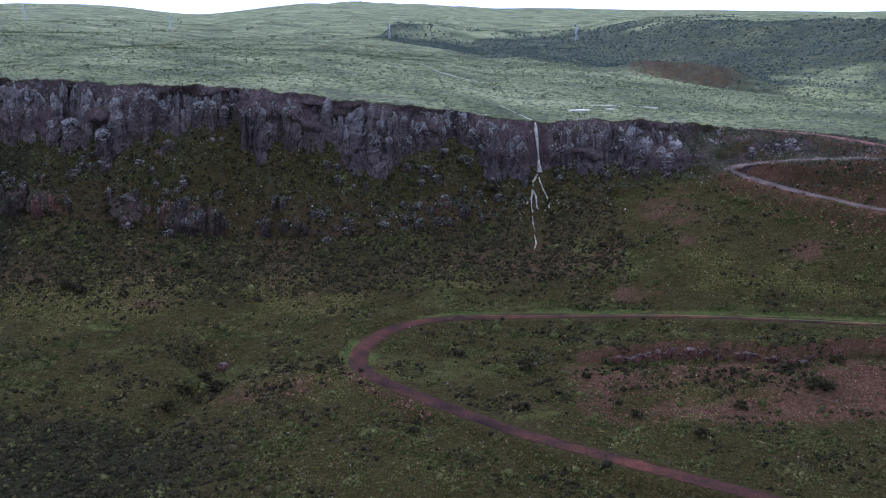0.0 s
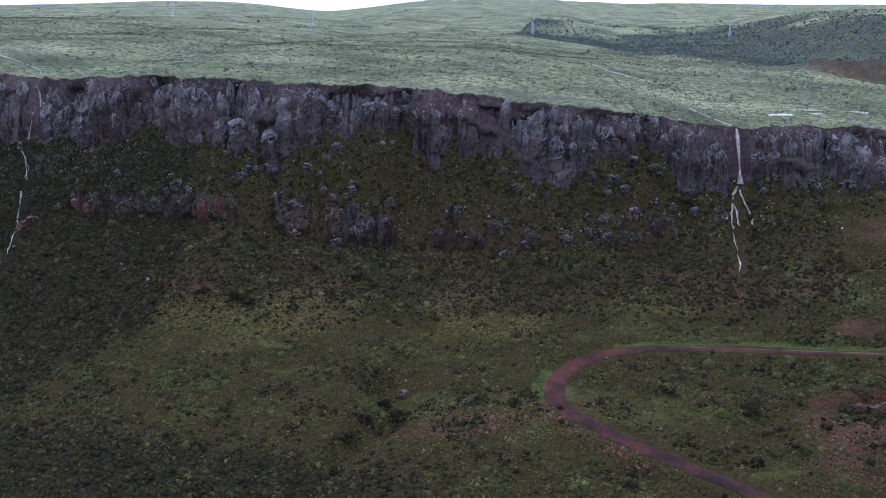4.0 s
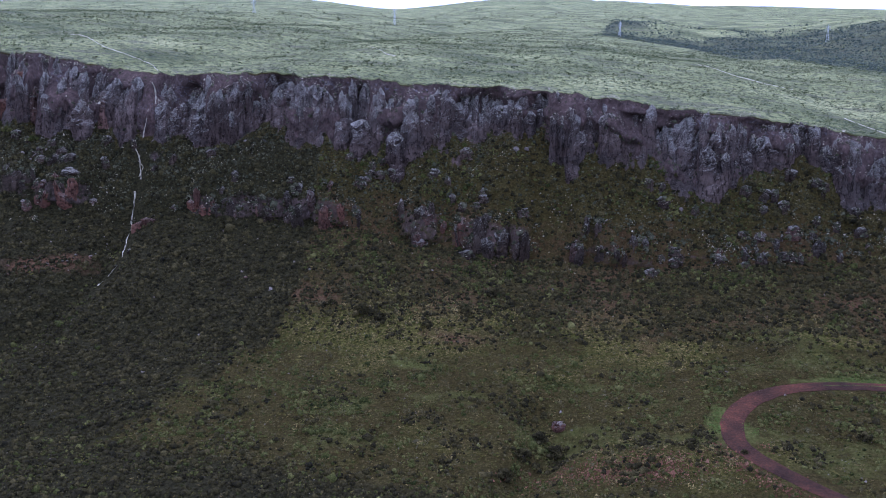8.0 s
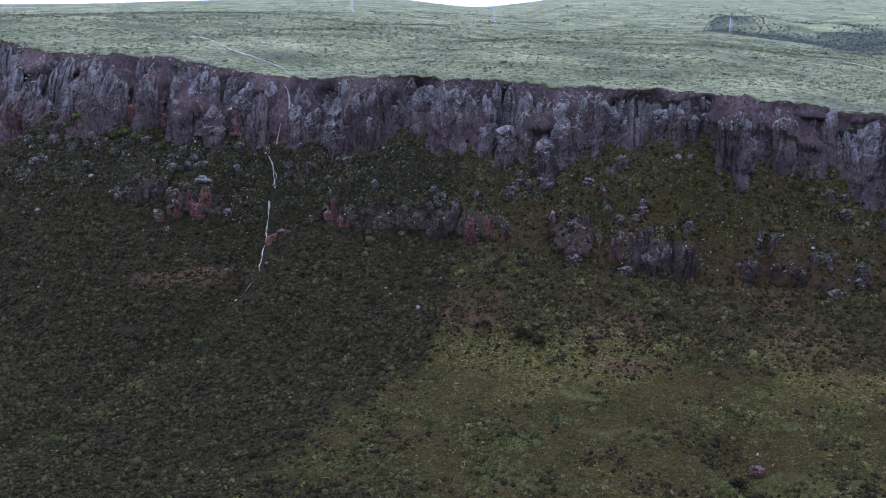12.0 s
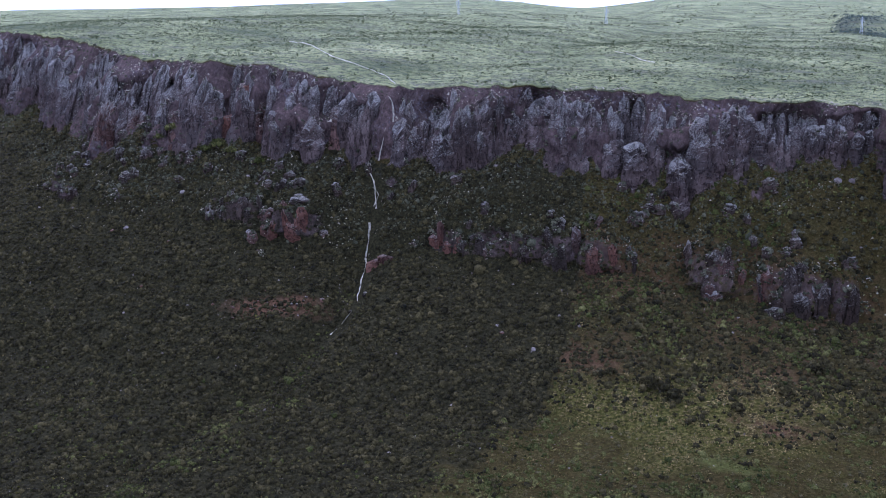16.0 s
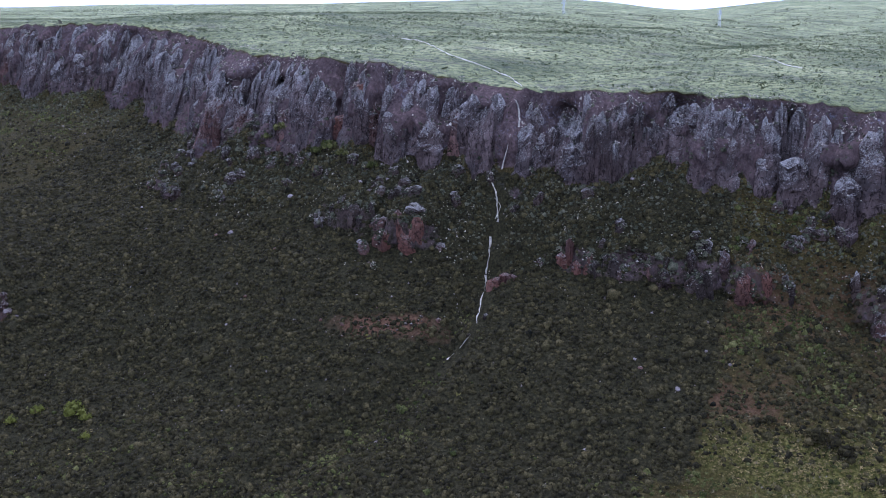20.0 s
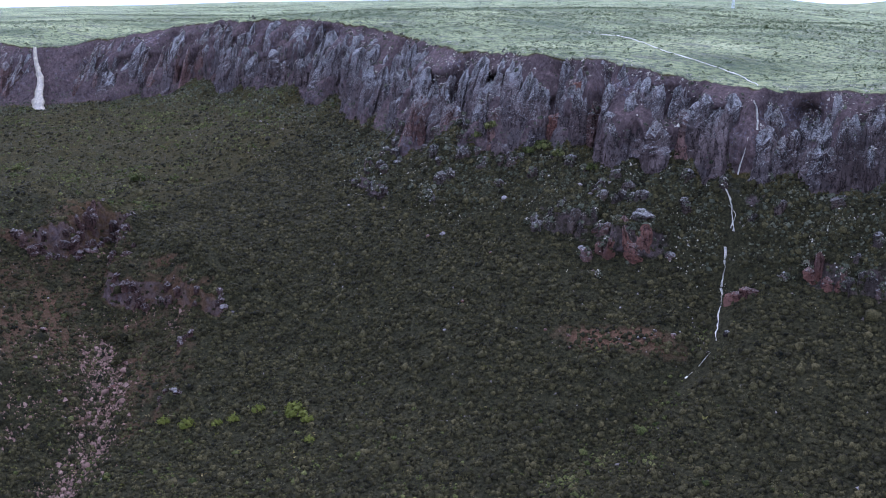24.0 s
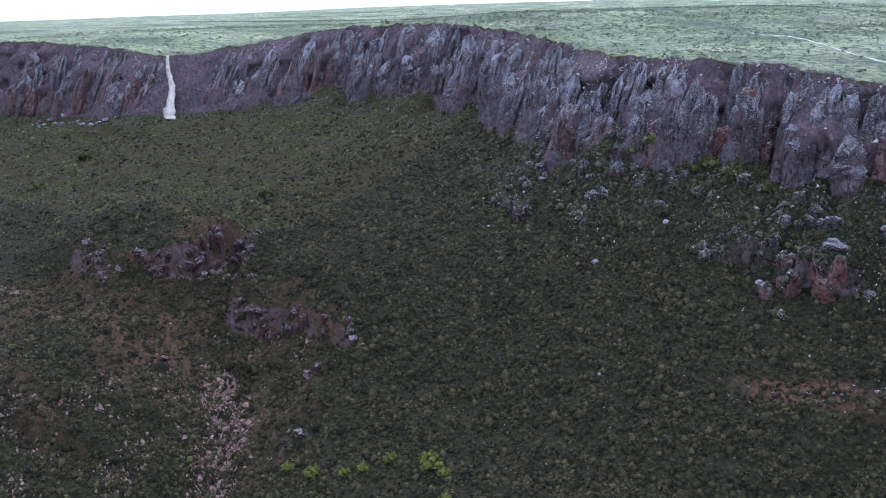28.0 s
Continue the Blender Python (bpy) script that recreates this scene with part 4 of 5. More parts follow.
stuff("grey_scrub", "low grey-brown dry scrub and tussocks on the valley floor", "scrub", LOW * OFF_ROAD * (1 - 0.6 * WOOD) * (1.1 - CLUMP) * (LY > 175), 16000, (0.36, 0.35), LOW_BUSHES, M_GREY_LEAF)
stuff("tableland_scrub", "low olive scrub dotted over the tableland", "scrub",
      ramp(LK, 5.985, 6.0) * (1 - ramp(LK, 6.04, 6.12)) * (0.5 + ramp(fbm(LX / 30, LY / 30, 42), -0.1, 0.3)), 66000, (0.48, 0.40), TUFTS, M_TABLE_LEAF, 0.12, (0.5, 0.9))
stuff("cliff_shrubs", "small green shrubs growing on ledges of the cliff", "shrubs", ramp(LK, 3.9, 4.4) * (1 - ramp(LK, 5.9, 6.0)) * (0.3 + CLUMP) * (0.35 + 0.8 * (LK < 5.05) + 0.8 * np.exp(-(((LK - 5.08) / 0.16) ** 2)) + 2.5 * (LX > 84) * OFF_ROAD) * OFF_FALL, 30000, (0.34, 0.38), WOOD_BUSHES, M_LEDGE_LEAF)


def far_scrub():
    """Clumps of scrub on the distant tableland, out to the skyline."""
    rng = np.random.default_rng(44)
    wedge = (LX > -2400) & (LX < 1100) & (LX > -LY * 1.25 - 150) & (LX < LY * 0.5 + 60)
    near = ramp(LK, 6.03, 6.09) * np.exp(-np.maximum(LY - 450, 0) / 520) * wedge * (0.35 + ramp(fbm(LX / 60, LY / 90, 66), -0.1, 0.2))
    p = sow(near, 45000, rng)
    s = np.exp(rng.normal(math.log(0.52), 0.4, len(p))) * (0.45 + p[:, 1] / 900)
    ob = new("distant_scrub", mesh_of("distant_scrub", *scatter(p, s, TUFTS, rng, (0.45, 0.8)), M_TABLE_LEAF, True))
    tagged(ob, "grey-green scrub clumps dotting the far tableland", "scrub", kind="stuff")
    p = sow(COVER["thicket"] ** 2 * wedge * np.exp(-np.maximum(LY - 450, 0) / 700), 18000, rng)
    s = np.exp(rng.normal(math.log(0.5), 0.4, len(p))) * (0.45 + p[:, 1] / 900)
    ob = new("thicket_shrubs", mesh_of("thicket_shrubs", *scatter(p, s, WOOD_BUSHES, rng, (0.6, 1.0)), M_SHADED_THICKET, True))
    tagged(ob, "thicket covering the hills beyond the side canyon, coloured darker for cloud shade", "shrubs", kind="stuff")


far_scrub()

# ---- rock shapes ----
def stone_shape(rng, rough=0.28, flat=0.75, rings=2):
    """A broken, angular stone of unit radius."""
    bm = bmesh.new()
    bmesh.ops.create_icosphere(bm, subdivisions=rings, radius=1)
    cuts = rng.normal(0, 1, (7, 3))
    for v in bm.verts:
        p = np.array(v.co[:])
        for c in cuts:
            c = c / np.linalg.norm(c)
            p -= c * max(0.0, p @ c - 0.72) * 0.85
        p *= 1 + rng.uniform(-rough, rough) * 0.35
        v.co = (p[0], p[1], p[2] * flat)
    out = np.array([v.co[:] for v in bm.verts]), np.array([[v.index for v in f.verts] for f in bm.faces])
    bm.free()
    return out


def buttress_shape(rng, slim=5.0, stepped=True):
    """A shoulder of jointed rock of unit height, for a width of a fifth or so of it: lobed like bundled pillars, with ledges and a rounded, broken crown."""
    sides, rings = 16, 20
    ang = np.arange(sides) / sides * 6.283
    lobes = int(rng.integers(3, 6))
    rad = 1 + 0.16 * np.abs(np.sin(ang * lobes / 2 + rng.uniform(0, 3))) - 0.1 + rng.normal(0, 0.05, sides) - 0.22 * (rng.random(sides) < 0.16)
    ledges = np.sort(rng.uniform(0.15, 0.85, int(rng.integers(2, 5))))
    cuts = rng.uniform(0.03, 0.11, len(ledges)) * stepped
    crown = rng.uniform(0.84, 0.95)
    field = rng.normal(0, 1, (8, 9, 1))
    top_drop = np.abs(rng.normal(0, 1, sides))
    vs, fs = [], []
    for k in range(rings):
        t = k / (rings - 1)
        shrink = 1.22 - 0.12 * t - float((cuts * (t > ledges)).sum()) - 0.03 * stepped * float((np.abs(t - ledges) < 0.03).any())
        dome = math.sqrt(max(0.0, 1 - ((t - crown) / (1.0 - crown)) ** 2)) if t > crown else 1.0
        for q in range(sides):
            u, w = q / sides * 8, t * slim * 1.4
            i, j = int(u), int(w)
            f, g = u - i, w - j
            c0 = field[i % 8, j % 9, 0] * (1 - f) + field[(i + 1) % 8, j % 9, 0] * f
            c1 = field[i % 8, (j + 1) % 9, 0] * (1 - f) + field[(i + 1) % 8, (j + 1) % 9, 0] * f
            r = rad[q] * shrink * (0.5 + 0.5 * dome) * (1 + 0.13 * (c0 * (1 - g) + c1 * g) + rng.normal(0, 0.05))
            vs.append((math.cos(ang[q]) * r, math.sin(ang[q]) * r + 0.1 * t, t + rng.normal(0, 0.016) * (k > 0) - 0.11 * top_drop[q] * max(0.0, t - 0.6) / 0.4 - 0.10 * (rad[q] < 0.85) * t))
    for k in range(rings - 1):
        for q in range(sides):
            a, b = k * sides + q, k * sides + (q + 1) % sides
            fs += [(a, b, b + sides), (a, b + sides, a + sides)]
    vs.append((0.0, 0.1, 1.01))
    for q in range(sides):
        fs.append(((rings - 1) * sides + q, (rings - 1) * sides + (q + 1) % sides, len(vs) - 1))
    return np.array(vs), np.array(fs)


SHAPE_RNG = np.random.default_rng(21)
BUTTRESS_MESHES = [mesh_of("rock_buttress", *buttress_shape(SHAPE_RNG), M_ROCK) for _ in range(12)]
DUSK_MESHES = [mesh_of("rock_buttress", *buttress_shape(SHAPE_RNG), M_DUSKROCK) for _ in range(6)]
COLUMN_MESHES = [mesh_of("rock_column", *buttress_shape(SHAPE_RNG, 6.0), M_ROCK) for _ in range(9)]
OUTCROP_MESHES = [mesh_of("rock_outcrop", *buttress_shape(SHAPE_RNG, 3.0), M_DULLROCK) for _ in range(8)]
GORGE_MESHES = [mesh_of("gorge_rock", *buttress_shape(SHAPE_RNG, 3.0), M_GORGEROCK) for _ in range(6)]
RED_COLUMN_MESHES = [mesh_of("red_rock_face", *buttress_shape(SHAPE_RNG, 2.5, False), M_REDROCK) for _ in range(3)]
LEDGE_MESHES = [mesh_of("ledge_rock", *buttress_shape(SHAPE_RNG, 2.5), m) for m in (M_DULLROCK, M_DULLROCK, M_DUSKROCK, M_DULLROCK, M_DUSKROCK, M_DULLROCK)]
STONES = [stone_shape(SHAPE_RNG, 0.3, SHAPE_RNG.uniform(0.55, 0.9)) for _ in range(6)]
def chip_shape(rng):
    """A small broken stone: a lopsided pointed lump."""
    v = np.array([(1, 0, 0), (0, 1, 0), (-1, 0, 0), (0, -1, 0), (0, 0, 1)]) * rng.uniform(0.6, 1.3, (5, 1)) + rng.normal(0, 0.15, (5, 3)) - np.array([(0, 0, 0.3)] * 4 + [(0, 0, 0)])
    return v, np.array([(0, 1, 4), (1, 2, 4), (2, 3, 4), (3, 0, 4), (2, 1, 0), (3, 2, 0)])


CHIPS = [chip_shape(SHAPE_RNG) for _ in range(9)]
BOULDER_MESHES = [mesh_of("boulder", v, f, M_PALEROCK) for v, f in STONES]
RED_BOULDER_MESHES = [mesh_of("red_boulder", v, f, M_REDROCK) for v, f in STONES[:3]]


def on_ground(x, y, size, sink=0.35, turn=0.0, tall=1.0, wide=1.0):
    return Matrix.LocRotScale((x, y, ground_z(x, y) - sink * size), Euler((0, 0, turn)), (size, size * wide, size * tall))


# ---- the cliff's pillars and outcrops ----
CLIFF_TOPS, CRAG_TOPS = [], []


def cliff_columns():
    """Buttresses shoulder to shoulder and one above another along the cliff, with narrower columns between them."""
    rng = np.random.default_rng(5)
    (by, bz), (ry, rz) = line_at(BASE, XS), line_at(RIM, XS)
    for name, count, meshes, widths, crests in (("rock_buttress", 300, BUTTRESS_MESHES, (1.6, 3.6), (0.35, 1.03)), ("rock_column", 300, COLUMN_MESHES, (1.0, 2.0), (0.45, 1.05))):
        for x in np.linspace(-645, 128, count) + rng.uniform(-1.2, 1.2, count):
            r = np.interp(x, XS, ry), np.interp(x, XS, rz)
            b = float(np.interp(x, XS, bz))
            b = (0, b + (r[1] - b) * float(climb_at(x)))
            high = r[1] - b[1]
            crest = crests[1] - (crests[1] - crests[0]) * rng.random() ** 1.1
            if high < 5 or abs(x - 35.5) < 4.5 or abs(x + 210) < 3.5 or abs(x + 553) < 10 or (x > 88 and rng.random() < 0.7):
                continue
            i = int(np.argmin(np.abs(XS - x)))
            rows = (LK[:, i] >= 4.9) & (LK[:, i] < 6)
            wall = float(np.interp(b[1] + (crest - 0.12) * high, LZ[rows, i], LY[rows, i]))
            foot = float(np.interp(b[1] + 0.1 * high, LZ[rows, i], LY[rows, i]))
            w = rng.uniform(*widths)
            tall = (crest + 0.12) * high
            w = min(w, 0.34 * tall)
            root = 0.12 * high + 0.9 * w
            tall = crest * high + root
            lean = np.clip((wall - foot) / tall, -0.05, 0.45)
            y = wall + w * rng.uniform(-0.25, 0.55) - lean * tall
            low = min(b[1] - root, ground_z(x, y - 1.4 * w) - 0.4)
            tall += b[1] - root - low
            m = Matrix.Translation((x, y, low)) @ Euler((-math.atan(lean), rng.normal(0, 0.04), 0)).to_matrix().to_4x4() @ Matrix.Rotation(rng.uniform(0, 6.28), 4, "Z") @ Matrix.Diagonal((w, w, tall, 1))
            dusk = (x < -470 and rng.random() < 0.55) or (-325 < x < -225 and crest < 0.62 and rng.random() < 0.4)
            part(name, DUSK_MESHES[rng.integers(6)] if dusk else meshes[rng.integers(len(meshes))], ground, "dusky red rock" if dusk else "", at=m)
            CLIFF_TOPS.append((x, y + lean * tall, b[1] + crest * high, w))


def outcrops():
    """Short columns and ledges in the broken band below the cliff, and in the gorge."""
    rng = np.random.default_rng(6)
    for x in np.linspace(-338, 30, 250) + rng.uniform(-0.9, 0.9, 250):
        i = int(np.argmin(np.abs(XS - x)))
        sheer = float(scar_at(x))
        if sheer < 0.3 or abs(x + 207) < 3 or rng.random() < 0.15:
            continue
        rows = (LK[:, i] >= 4.0) & (LK[:, i] < 4.5)
        foot, high = float(LZ[rows, i].min()), float(LZ[rows, i].max() - LZ[rows, i].min())
        crest = rng.uniform(0.3, 1.15)
        w, h = rng.uniform(0.7, 1.7), (crest + 0.15) * high
        w = min(w, 0.42 * h)
        y = float(np.interp(foot + (crest - 0.15) * high, LZ[rows, i], LY[rows, i])) + w * rng.uniform(0.1, 0.8)
        m = Matrix.LocRotScale((x, y, foot - 0.15 * high - 0.6 * w), Euler((rng.normal(-0.16, 0.06), rng.normal(0, 0.06), rng.uniform(0, 6.28))), (w * rng.uniform(1.0, 1.5), w, h + 0.6 * w))
        tuff = any(abs(x - c) < r for c, r in ((-233, 8), (-183, 5), (-139, 5), (-102, 4), (-24, 5)))
        red = tuff or rng.random() < 0.16
        part("rock_outcrop", RED_COLUMN_MESHES[rng.integers(3)] if tuff else DUSK_MESHES[rng.integers(6)] if red else OUTCROP_MESHES[rng.integers(len(OUTCROP_MESHES))], ground, "dusky red rock" if red else "", at=m)
        CRAG_TOPS.append((x, y, foot + crest * high, w))
    dense = ramp(LK, 4.35, 4.5) * (1 - ramp(LK, 4.8, 5.0)) * ramp(fbm(LX / 22, LY / 12, 51), -0.1, 0.15) * (LX > -345) * (LX < 75)
    p = sow(dense, 90, rng)
    d, v = seg_near(LX, LY, GORGE)
    p = np.vstack([p, sow(ramp(LK, 4.2, 4.9) * (1 - ramp(LK, 5.0, 5.2)) * (LX < -290) * (LX > -335), 26, rng)])
    for x, y, z in p:
        w, h = rng.uniform(0.8, 2.0), rng.uniform(2.5, 5.5)
        m = Matrix.LocRotScale((x, y + 0.4 * w, z - 0.45 * h), Euler((rng.normal(-0.15, 0.12), rng.normal(0, 0.12), rng.uniform(0, 6.28))), (w, w, h))
        CRAG_TOPS.append((x, y + 0.3 * w, z + 0.5 * h, 0.8 * w))
        part("rock_outcrop", OUTCROP_MESHES[rng.integers(len(OUTCROP_MESHES))], ground, at=m)
    # crags of the broken lower band
    near = np.exp(-(((LK - 4.22) / 0.2) ** 2)) * ramp(fbm(LX / 17, LY / 9, 59), 0.0, 0.14) * (LX > -262) * (LX < 28) * (np.abs(LX + 208) > 4)
    for x, y, z in sow(near, 24, rng):
        w, h = rng.uniform(0.9, 2.6), rng.uniform(1.6, 5.2)
        m = Matrix.LocRotScale((x, y + 0.5 * w, z - 0.4 * h - 0.6), Euler((rng.normal(-0.25, 0.2), rng.normal(0, 0.2), rng.uniform(0, 6.28))), (w * rng.uniform(1.0, 1.5), w, h + 0.6))
        part("ledge_rock", LEDGE_MESHES[rng.integers(len(LEDGE_MESHES))], ground, at=m)
        CRAG_TOPS.append((x, y + 0.3 * w, z + 0.6 * h, w))
    # the gorge's scarps
    bowl_gap = seg_near(LX, LY, [(x, y, 0) for x, y in BOWL])[0]
    scarp = ((bowl_gap < 8) | ((LX < -366) & (LX > -412) & (LY > 250) & (LY < 270))) * (LY > 244) * (LY < 300) * (LX < -318) * (LX > -412) * ramp(STEEP, 0.9, 1.5)
    for x, y, z in sow(scarp, 170, rng):
        w, h = rng.uniform(0.5, 1.4), rng.uniform(2.4, 5.4)
        m = Matrix.LocRotScale((x, y + 0.6 * w, z - 0.74 * h), Euler((rng.normal(-0.2, 0.1), rng.normal(0, 0.25), rng.uniform(0, 6.28))), (w * rng.uniform(1, 1.6), w, h))
        part("gorge_rock", GORGE_MESHES[rng.integers(6)], ground, "dusky red rock", at=m)
    # red faces of tuff laid bare
    for x, y, wide, tall in ((-268, 366, 3.0, 9),
                             (-202.4, 331, 1.2, 4.5), (-200.8, 331.4, 1.4, 3.8), (-199, 331.8, 1.2, 4.2), (-197.4, 332.2, 1.1, 3.2), (-262, 368, 2.2, 6),
                             (-60, 262, 1.6, 3.0)):
        m = Matrix.LocRotScale((x, y, ground_z(x, y - 2) - 1.0), Euler((-0.1, 0, rng.uniform(-0.4, 0.4))), (wide * 1.1, wide * 0.9, tall * 0.8 + 1.0))
        part("red_rock_face", RED_COLUMN_MESHES[rng.integers(3)], ground, "bare red tuff rock face", at=m)
    for x in np.linspace(47, 106, 46) + rng.uniform(-0.5, 0.5, 46):
        lip = 250 + 3.0 * float(fbm(x / 9, 0.0, 20)) + 3.0 * math.exp(-(((x - 64) / 10) ** 2)) - 3.5 * math.exp(-(((x - 92) / 7) ** 2))
        w, h = rng.uniform(0.7, 1.5), rng.uniform(1.6, 3.6) * (0.6 + 0.4 * math.exp(-(((x - 70) / 14) ** 2)))
        y = lip + rng.uniform(0.3, 1.1)
        m = Matrix.LocRotScale((x, y, ground_z(x, lip - 1.4) - 0.5), Euler((-0.12, rng.normal(0, 0.08), rng.uniform(0, 6.28))), (w, w, h + 0.5))
        part("red_rock_face", RED_COLUMN_MESHES[rng.integers(3)], ground, "bare red tuff rock face", at=m)


cliff_columns()
outcrops()


def on_tops(name, label, category, crests, each, size, shapes, mat, seed, reach):
    """Small pieces that lie on the tops and shoulders of the cliff's rocks."""
    rng = np.random.default_rng(seed)
    tops = np.repeat(np.array(crests), each, axis=0)
    n = len(tops)
    tops = tops[rng.random(n) < 0.7]
    n = len(tops)
    s = np.exp(rng.normal(math.log(size), 0.4, n))
    drop = np.abs(rng.normal(0, 0.8, n))
    a = rng.uniform(3.3, 6.1, n)
    r = tops[:, 3] * np.clip(0.35 + drop * 0.9, 0, reach)
    p = np.stack([tops[:, 0] + np.cos(a) * r, tops[:, 1] + np.sin(a) * r - 0.12 * drop * tops[:, 3], tops[:, 2] - drop * tops[:, 3] * 1.1 - 0.1], -1)
    ob = new(name, mesh_of(name, *scatter(p, s, shapes, rng, (0.6, 1.1)), mat))
    tagged(ob, label, category, kind="stuff")


on_tops("lichen_rocks", "whitish lichen-covered rock fragments on the cliff's ledges", "rocks", CLIFF_TOPS, 26, 0.13, CHIPS, M_LICHEN, 81, 1.0)
on_tops("ledge_shrubs", "small green shrubs rooted on the cliff's ledges", "shrubs", CLIFF_TOPS, 3, 0.36, WOOD_BUSHES, M_LEDGE_LEAF, 82, 1.0)
on_tops("crag_stones", "pale lichen-spotted stones on the lower crags", "rocks", CRAG_TOPS, 26, 0.12, CHIPS, M_LICHEN, 83, 1.0)
on_tops("crag_shrubs", "dark shrubs growing over the lower crags", "shrubs", CRAG_TOPS, 17, 0.36, WOOD_BUSHES, M_LEDGE_LEAF, 84, 1.3)

# ---- boulders ----
for x, y, s, red in ((-363, 254, 2.6, 1), (-343, 244, 2.4, 1), (-255.3, 302.6, 1.5, 1), (-323.6, 335.6, 1.3, 0), (-310, 336, 1.6, 0), (-313.8, 326.7, 1.6, 0),
                     (-288, 327.5, 2.0, 1), (-284, 329, 2.2, 0), (-265.6, 325.5, 1.8, 1), (-325, 287, 1.4, 0), (-309, 298.7, 1.2, 0), (-265, 310.5, 1.3, 1),
                     (-264.7, 301.8, 1.1, 0), (-312, 285.6, 1.2, 0), (-365, 221, 1.8, 1), (-271.3, 341.6, 2.4, 0), (-250, 345.7, 2.4, 0), (-246, 344, 2.0, 0),
                     (-242.7, 333, 2.6, 0), (-158.4, 314.3, 1.5, 1), (-566, 350, 2.6, 1), (-597, 353, 3.4, 0), (-590, 351, 2.8, 1), (-254, 281.5, 1.0, 0),
                     (-207, 280.7, 1.8, 0), (-200, 281, 1.6, 0), (-170, 270.6, 1.2, 0), (-134, 363, 2.4, 0), (-128, 362, 2.2, 0), (-137, 361.5, 1.8, 0),
                     (-125, 315.5, 0.9, 0), (-92, 337, 1.6, 0), (-95, 336, 1.2, 1), (-233, 308, 1.5, 1), (-210.4, 317, 2.0, 1), (-228, 309, 1.3, 1),
                     (-222, 311, 1.3, 1), (83, 351, 2.6, 0), (86, 349, 1.9, 0), (80, 349, 1.7, 0), (131, 339, 3.0, 0), (-82.4, 357, 2.6, 0),
                     (22, 247, 1.5, 0), (26, 248, 1.2, 0), (-350, 271, 2.0, 1), (-366, 269, 2.0, 1)):
    k = int(abs(x * 7 + y * 3)) % 6
    me = RED_BOULDER_MESHES[k % 3] if red else BOULDER_MESHES[k]
    thing("boulder", "reddish weathered boulder half sunk in the scrub" if red else "pale grey lichen-covered boulder among shrubs", "boulder",
          on_ground(x, y, s * 0.5, 0.25, k * 1.1, 0.9, 0.85), "boulders on the slope", data=me)


def scatter_boulders(density, count, sizes, label, group, seed, meshes):
    rng = np.random.default_rng(seed)
    for x, y, z in sow(density, count, rng):
        s = float(np.exp(rng.normal(math.log(sizes), 0.35)))
        m = Matrix.LocRotScale((x, y, z + 0.1 * s), Euler((rng.normal(0, 0.3), rng.normal(0, 0.3), rng.uniform(0, 6.28))), (s, s * rng.uniform(0.7, 1), s * rng.uniform(0.7, 1.1)))
        thing("boulder", label, "boulder", m, group, data=meshes[rng.integers(len(meshes))])


D_GORGE = seg_near(LX, LY, GORGE)[0]
scatter_boulders(np.exp(-((D_GORGE / 4) ** 2)) * (LY > 222) * (LY < 262), 90, 0.55, "pale pinkish boulder in the dry stream bed of the gorge", "boulders of the stream bed", 61, [mesh_of("boulder", v, f, M_GORGESTONE) for v, f in STONES] + RED_BOULDER_MESHES[:1])
scatter_boulders(LOW * ramp(LK, 3.2, 3.9) * ramp(fbm(LX / 18, LY / 18, 52), 0.02, 0.2) * IN_VIEW * (LX > -420), 60, 0.42, "light grey rock lying among shrubs on the slope", "boulders on the slope", 62, BOULDER_MESHES)
scatter_boulders(np.exp(-(((LX + 222) / 15) ** 2) - (((LY - 311 - 0.25 * (LX + 222)) / 4.0) ** 2)), 26, 0.42, "reddish-brown rock on the bare patch of the wooded slope", "rocks of the bare patch", 64, RED_BOULDER_MESHES + [mesh_of("boulder", v, f, M_DULLROCK) for v, f in STONES[:3]])
scatter_boulders(np.exp(-(((LX + 590) / 20) ** 2) - (((LY - 352) / 7) ** 2)), 40, 1.2, "reddish block of fallen scree under the cliff", "scree blocks", 63, RED_BOULDER_MESHES + BOULDER_MESHES)

# ---- loose stones, too many to count ----
def stones(name, label, density, count, sizes, mat, shapes):
    stuff(name, label, "stones", density, count, sizes, shapes, mat, 0.1, (0.6, 1.1), False)


stones("pale_cliff_rocks", "pale lichen-covered rocks strewn over ledges and the cliff edge", ramp(LK, 3.7, 4.2) * (1 - ramp(LK, 6.0, 6.003)) * (0.05 + ramp(fbm(LX / 11, LY / 6, 53), 0.06, 0.26)) * (0.9 + 0.8 * ramp(LK, 5.75, 5.97)) * (LX > -345), 10000, (0.16, 0.42), M_LICHEN, CHIPS)
stones("slope_stones", "small pale stones scattered through the scrub", LOW * (0.15 + ramp(fbm(LX / 16, LY / 16, 54), 0.1, 0.3)), 4500, (0.22, 0.35), M_PALEROCK, CHIPS)
QUARRY = ramp(LX, 27, 42) * ramp(LY, 212, 220) * (1 - ramp(LY, 243, 247)) * ramp(0.55 + 1.6 * fbm(LX / 16, LY / 9, 55), 0.2, 0.6)
SPOIL = np.exp(-(((LX + 45) / 14) ** 2) - (((LY - 240) / 3.5) ** 2)) + (np.exp(-(((D_ROAD - 5.5) / 1.6) ** 2)) * (LX < 6) * (LY < 252) * (LX + LY * 0.45 < 97.5))
stones("quarry_rubble", "reddish broken quarry stones heaped below the bank", QUARRY * OFF_ROAD, 17000, (0.21, 0.4), M_RUBBLE, CHIPS)
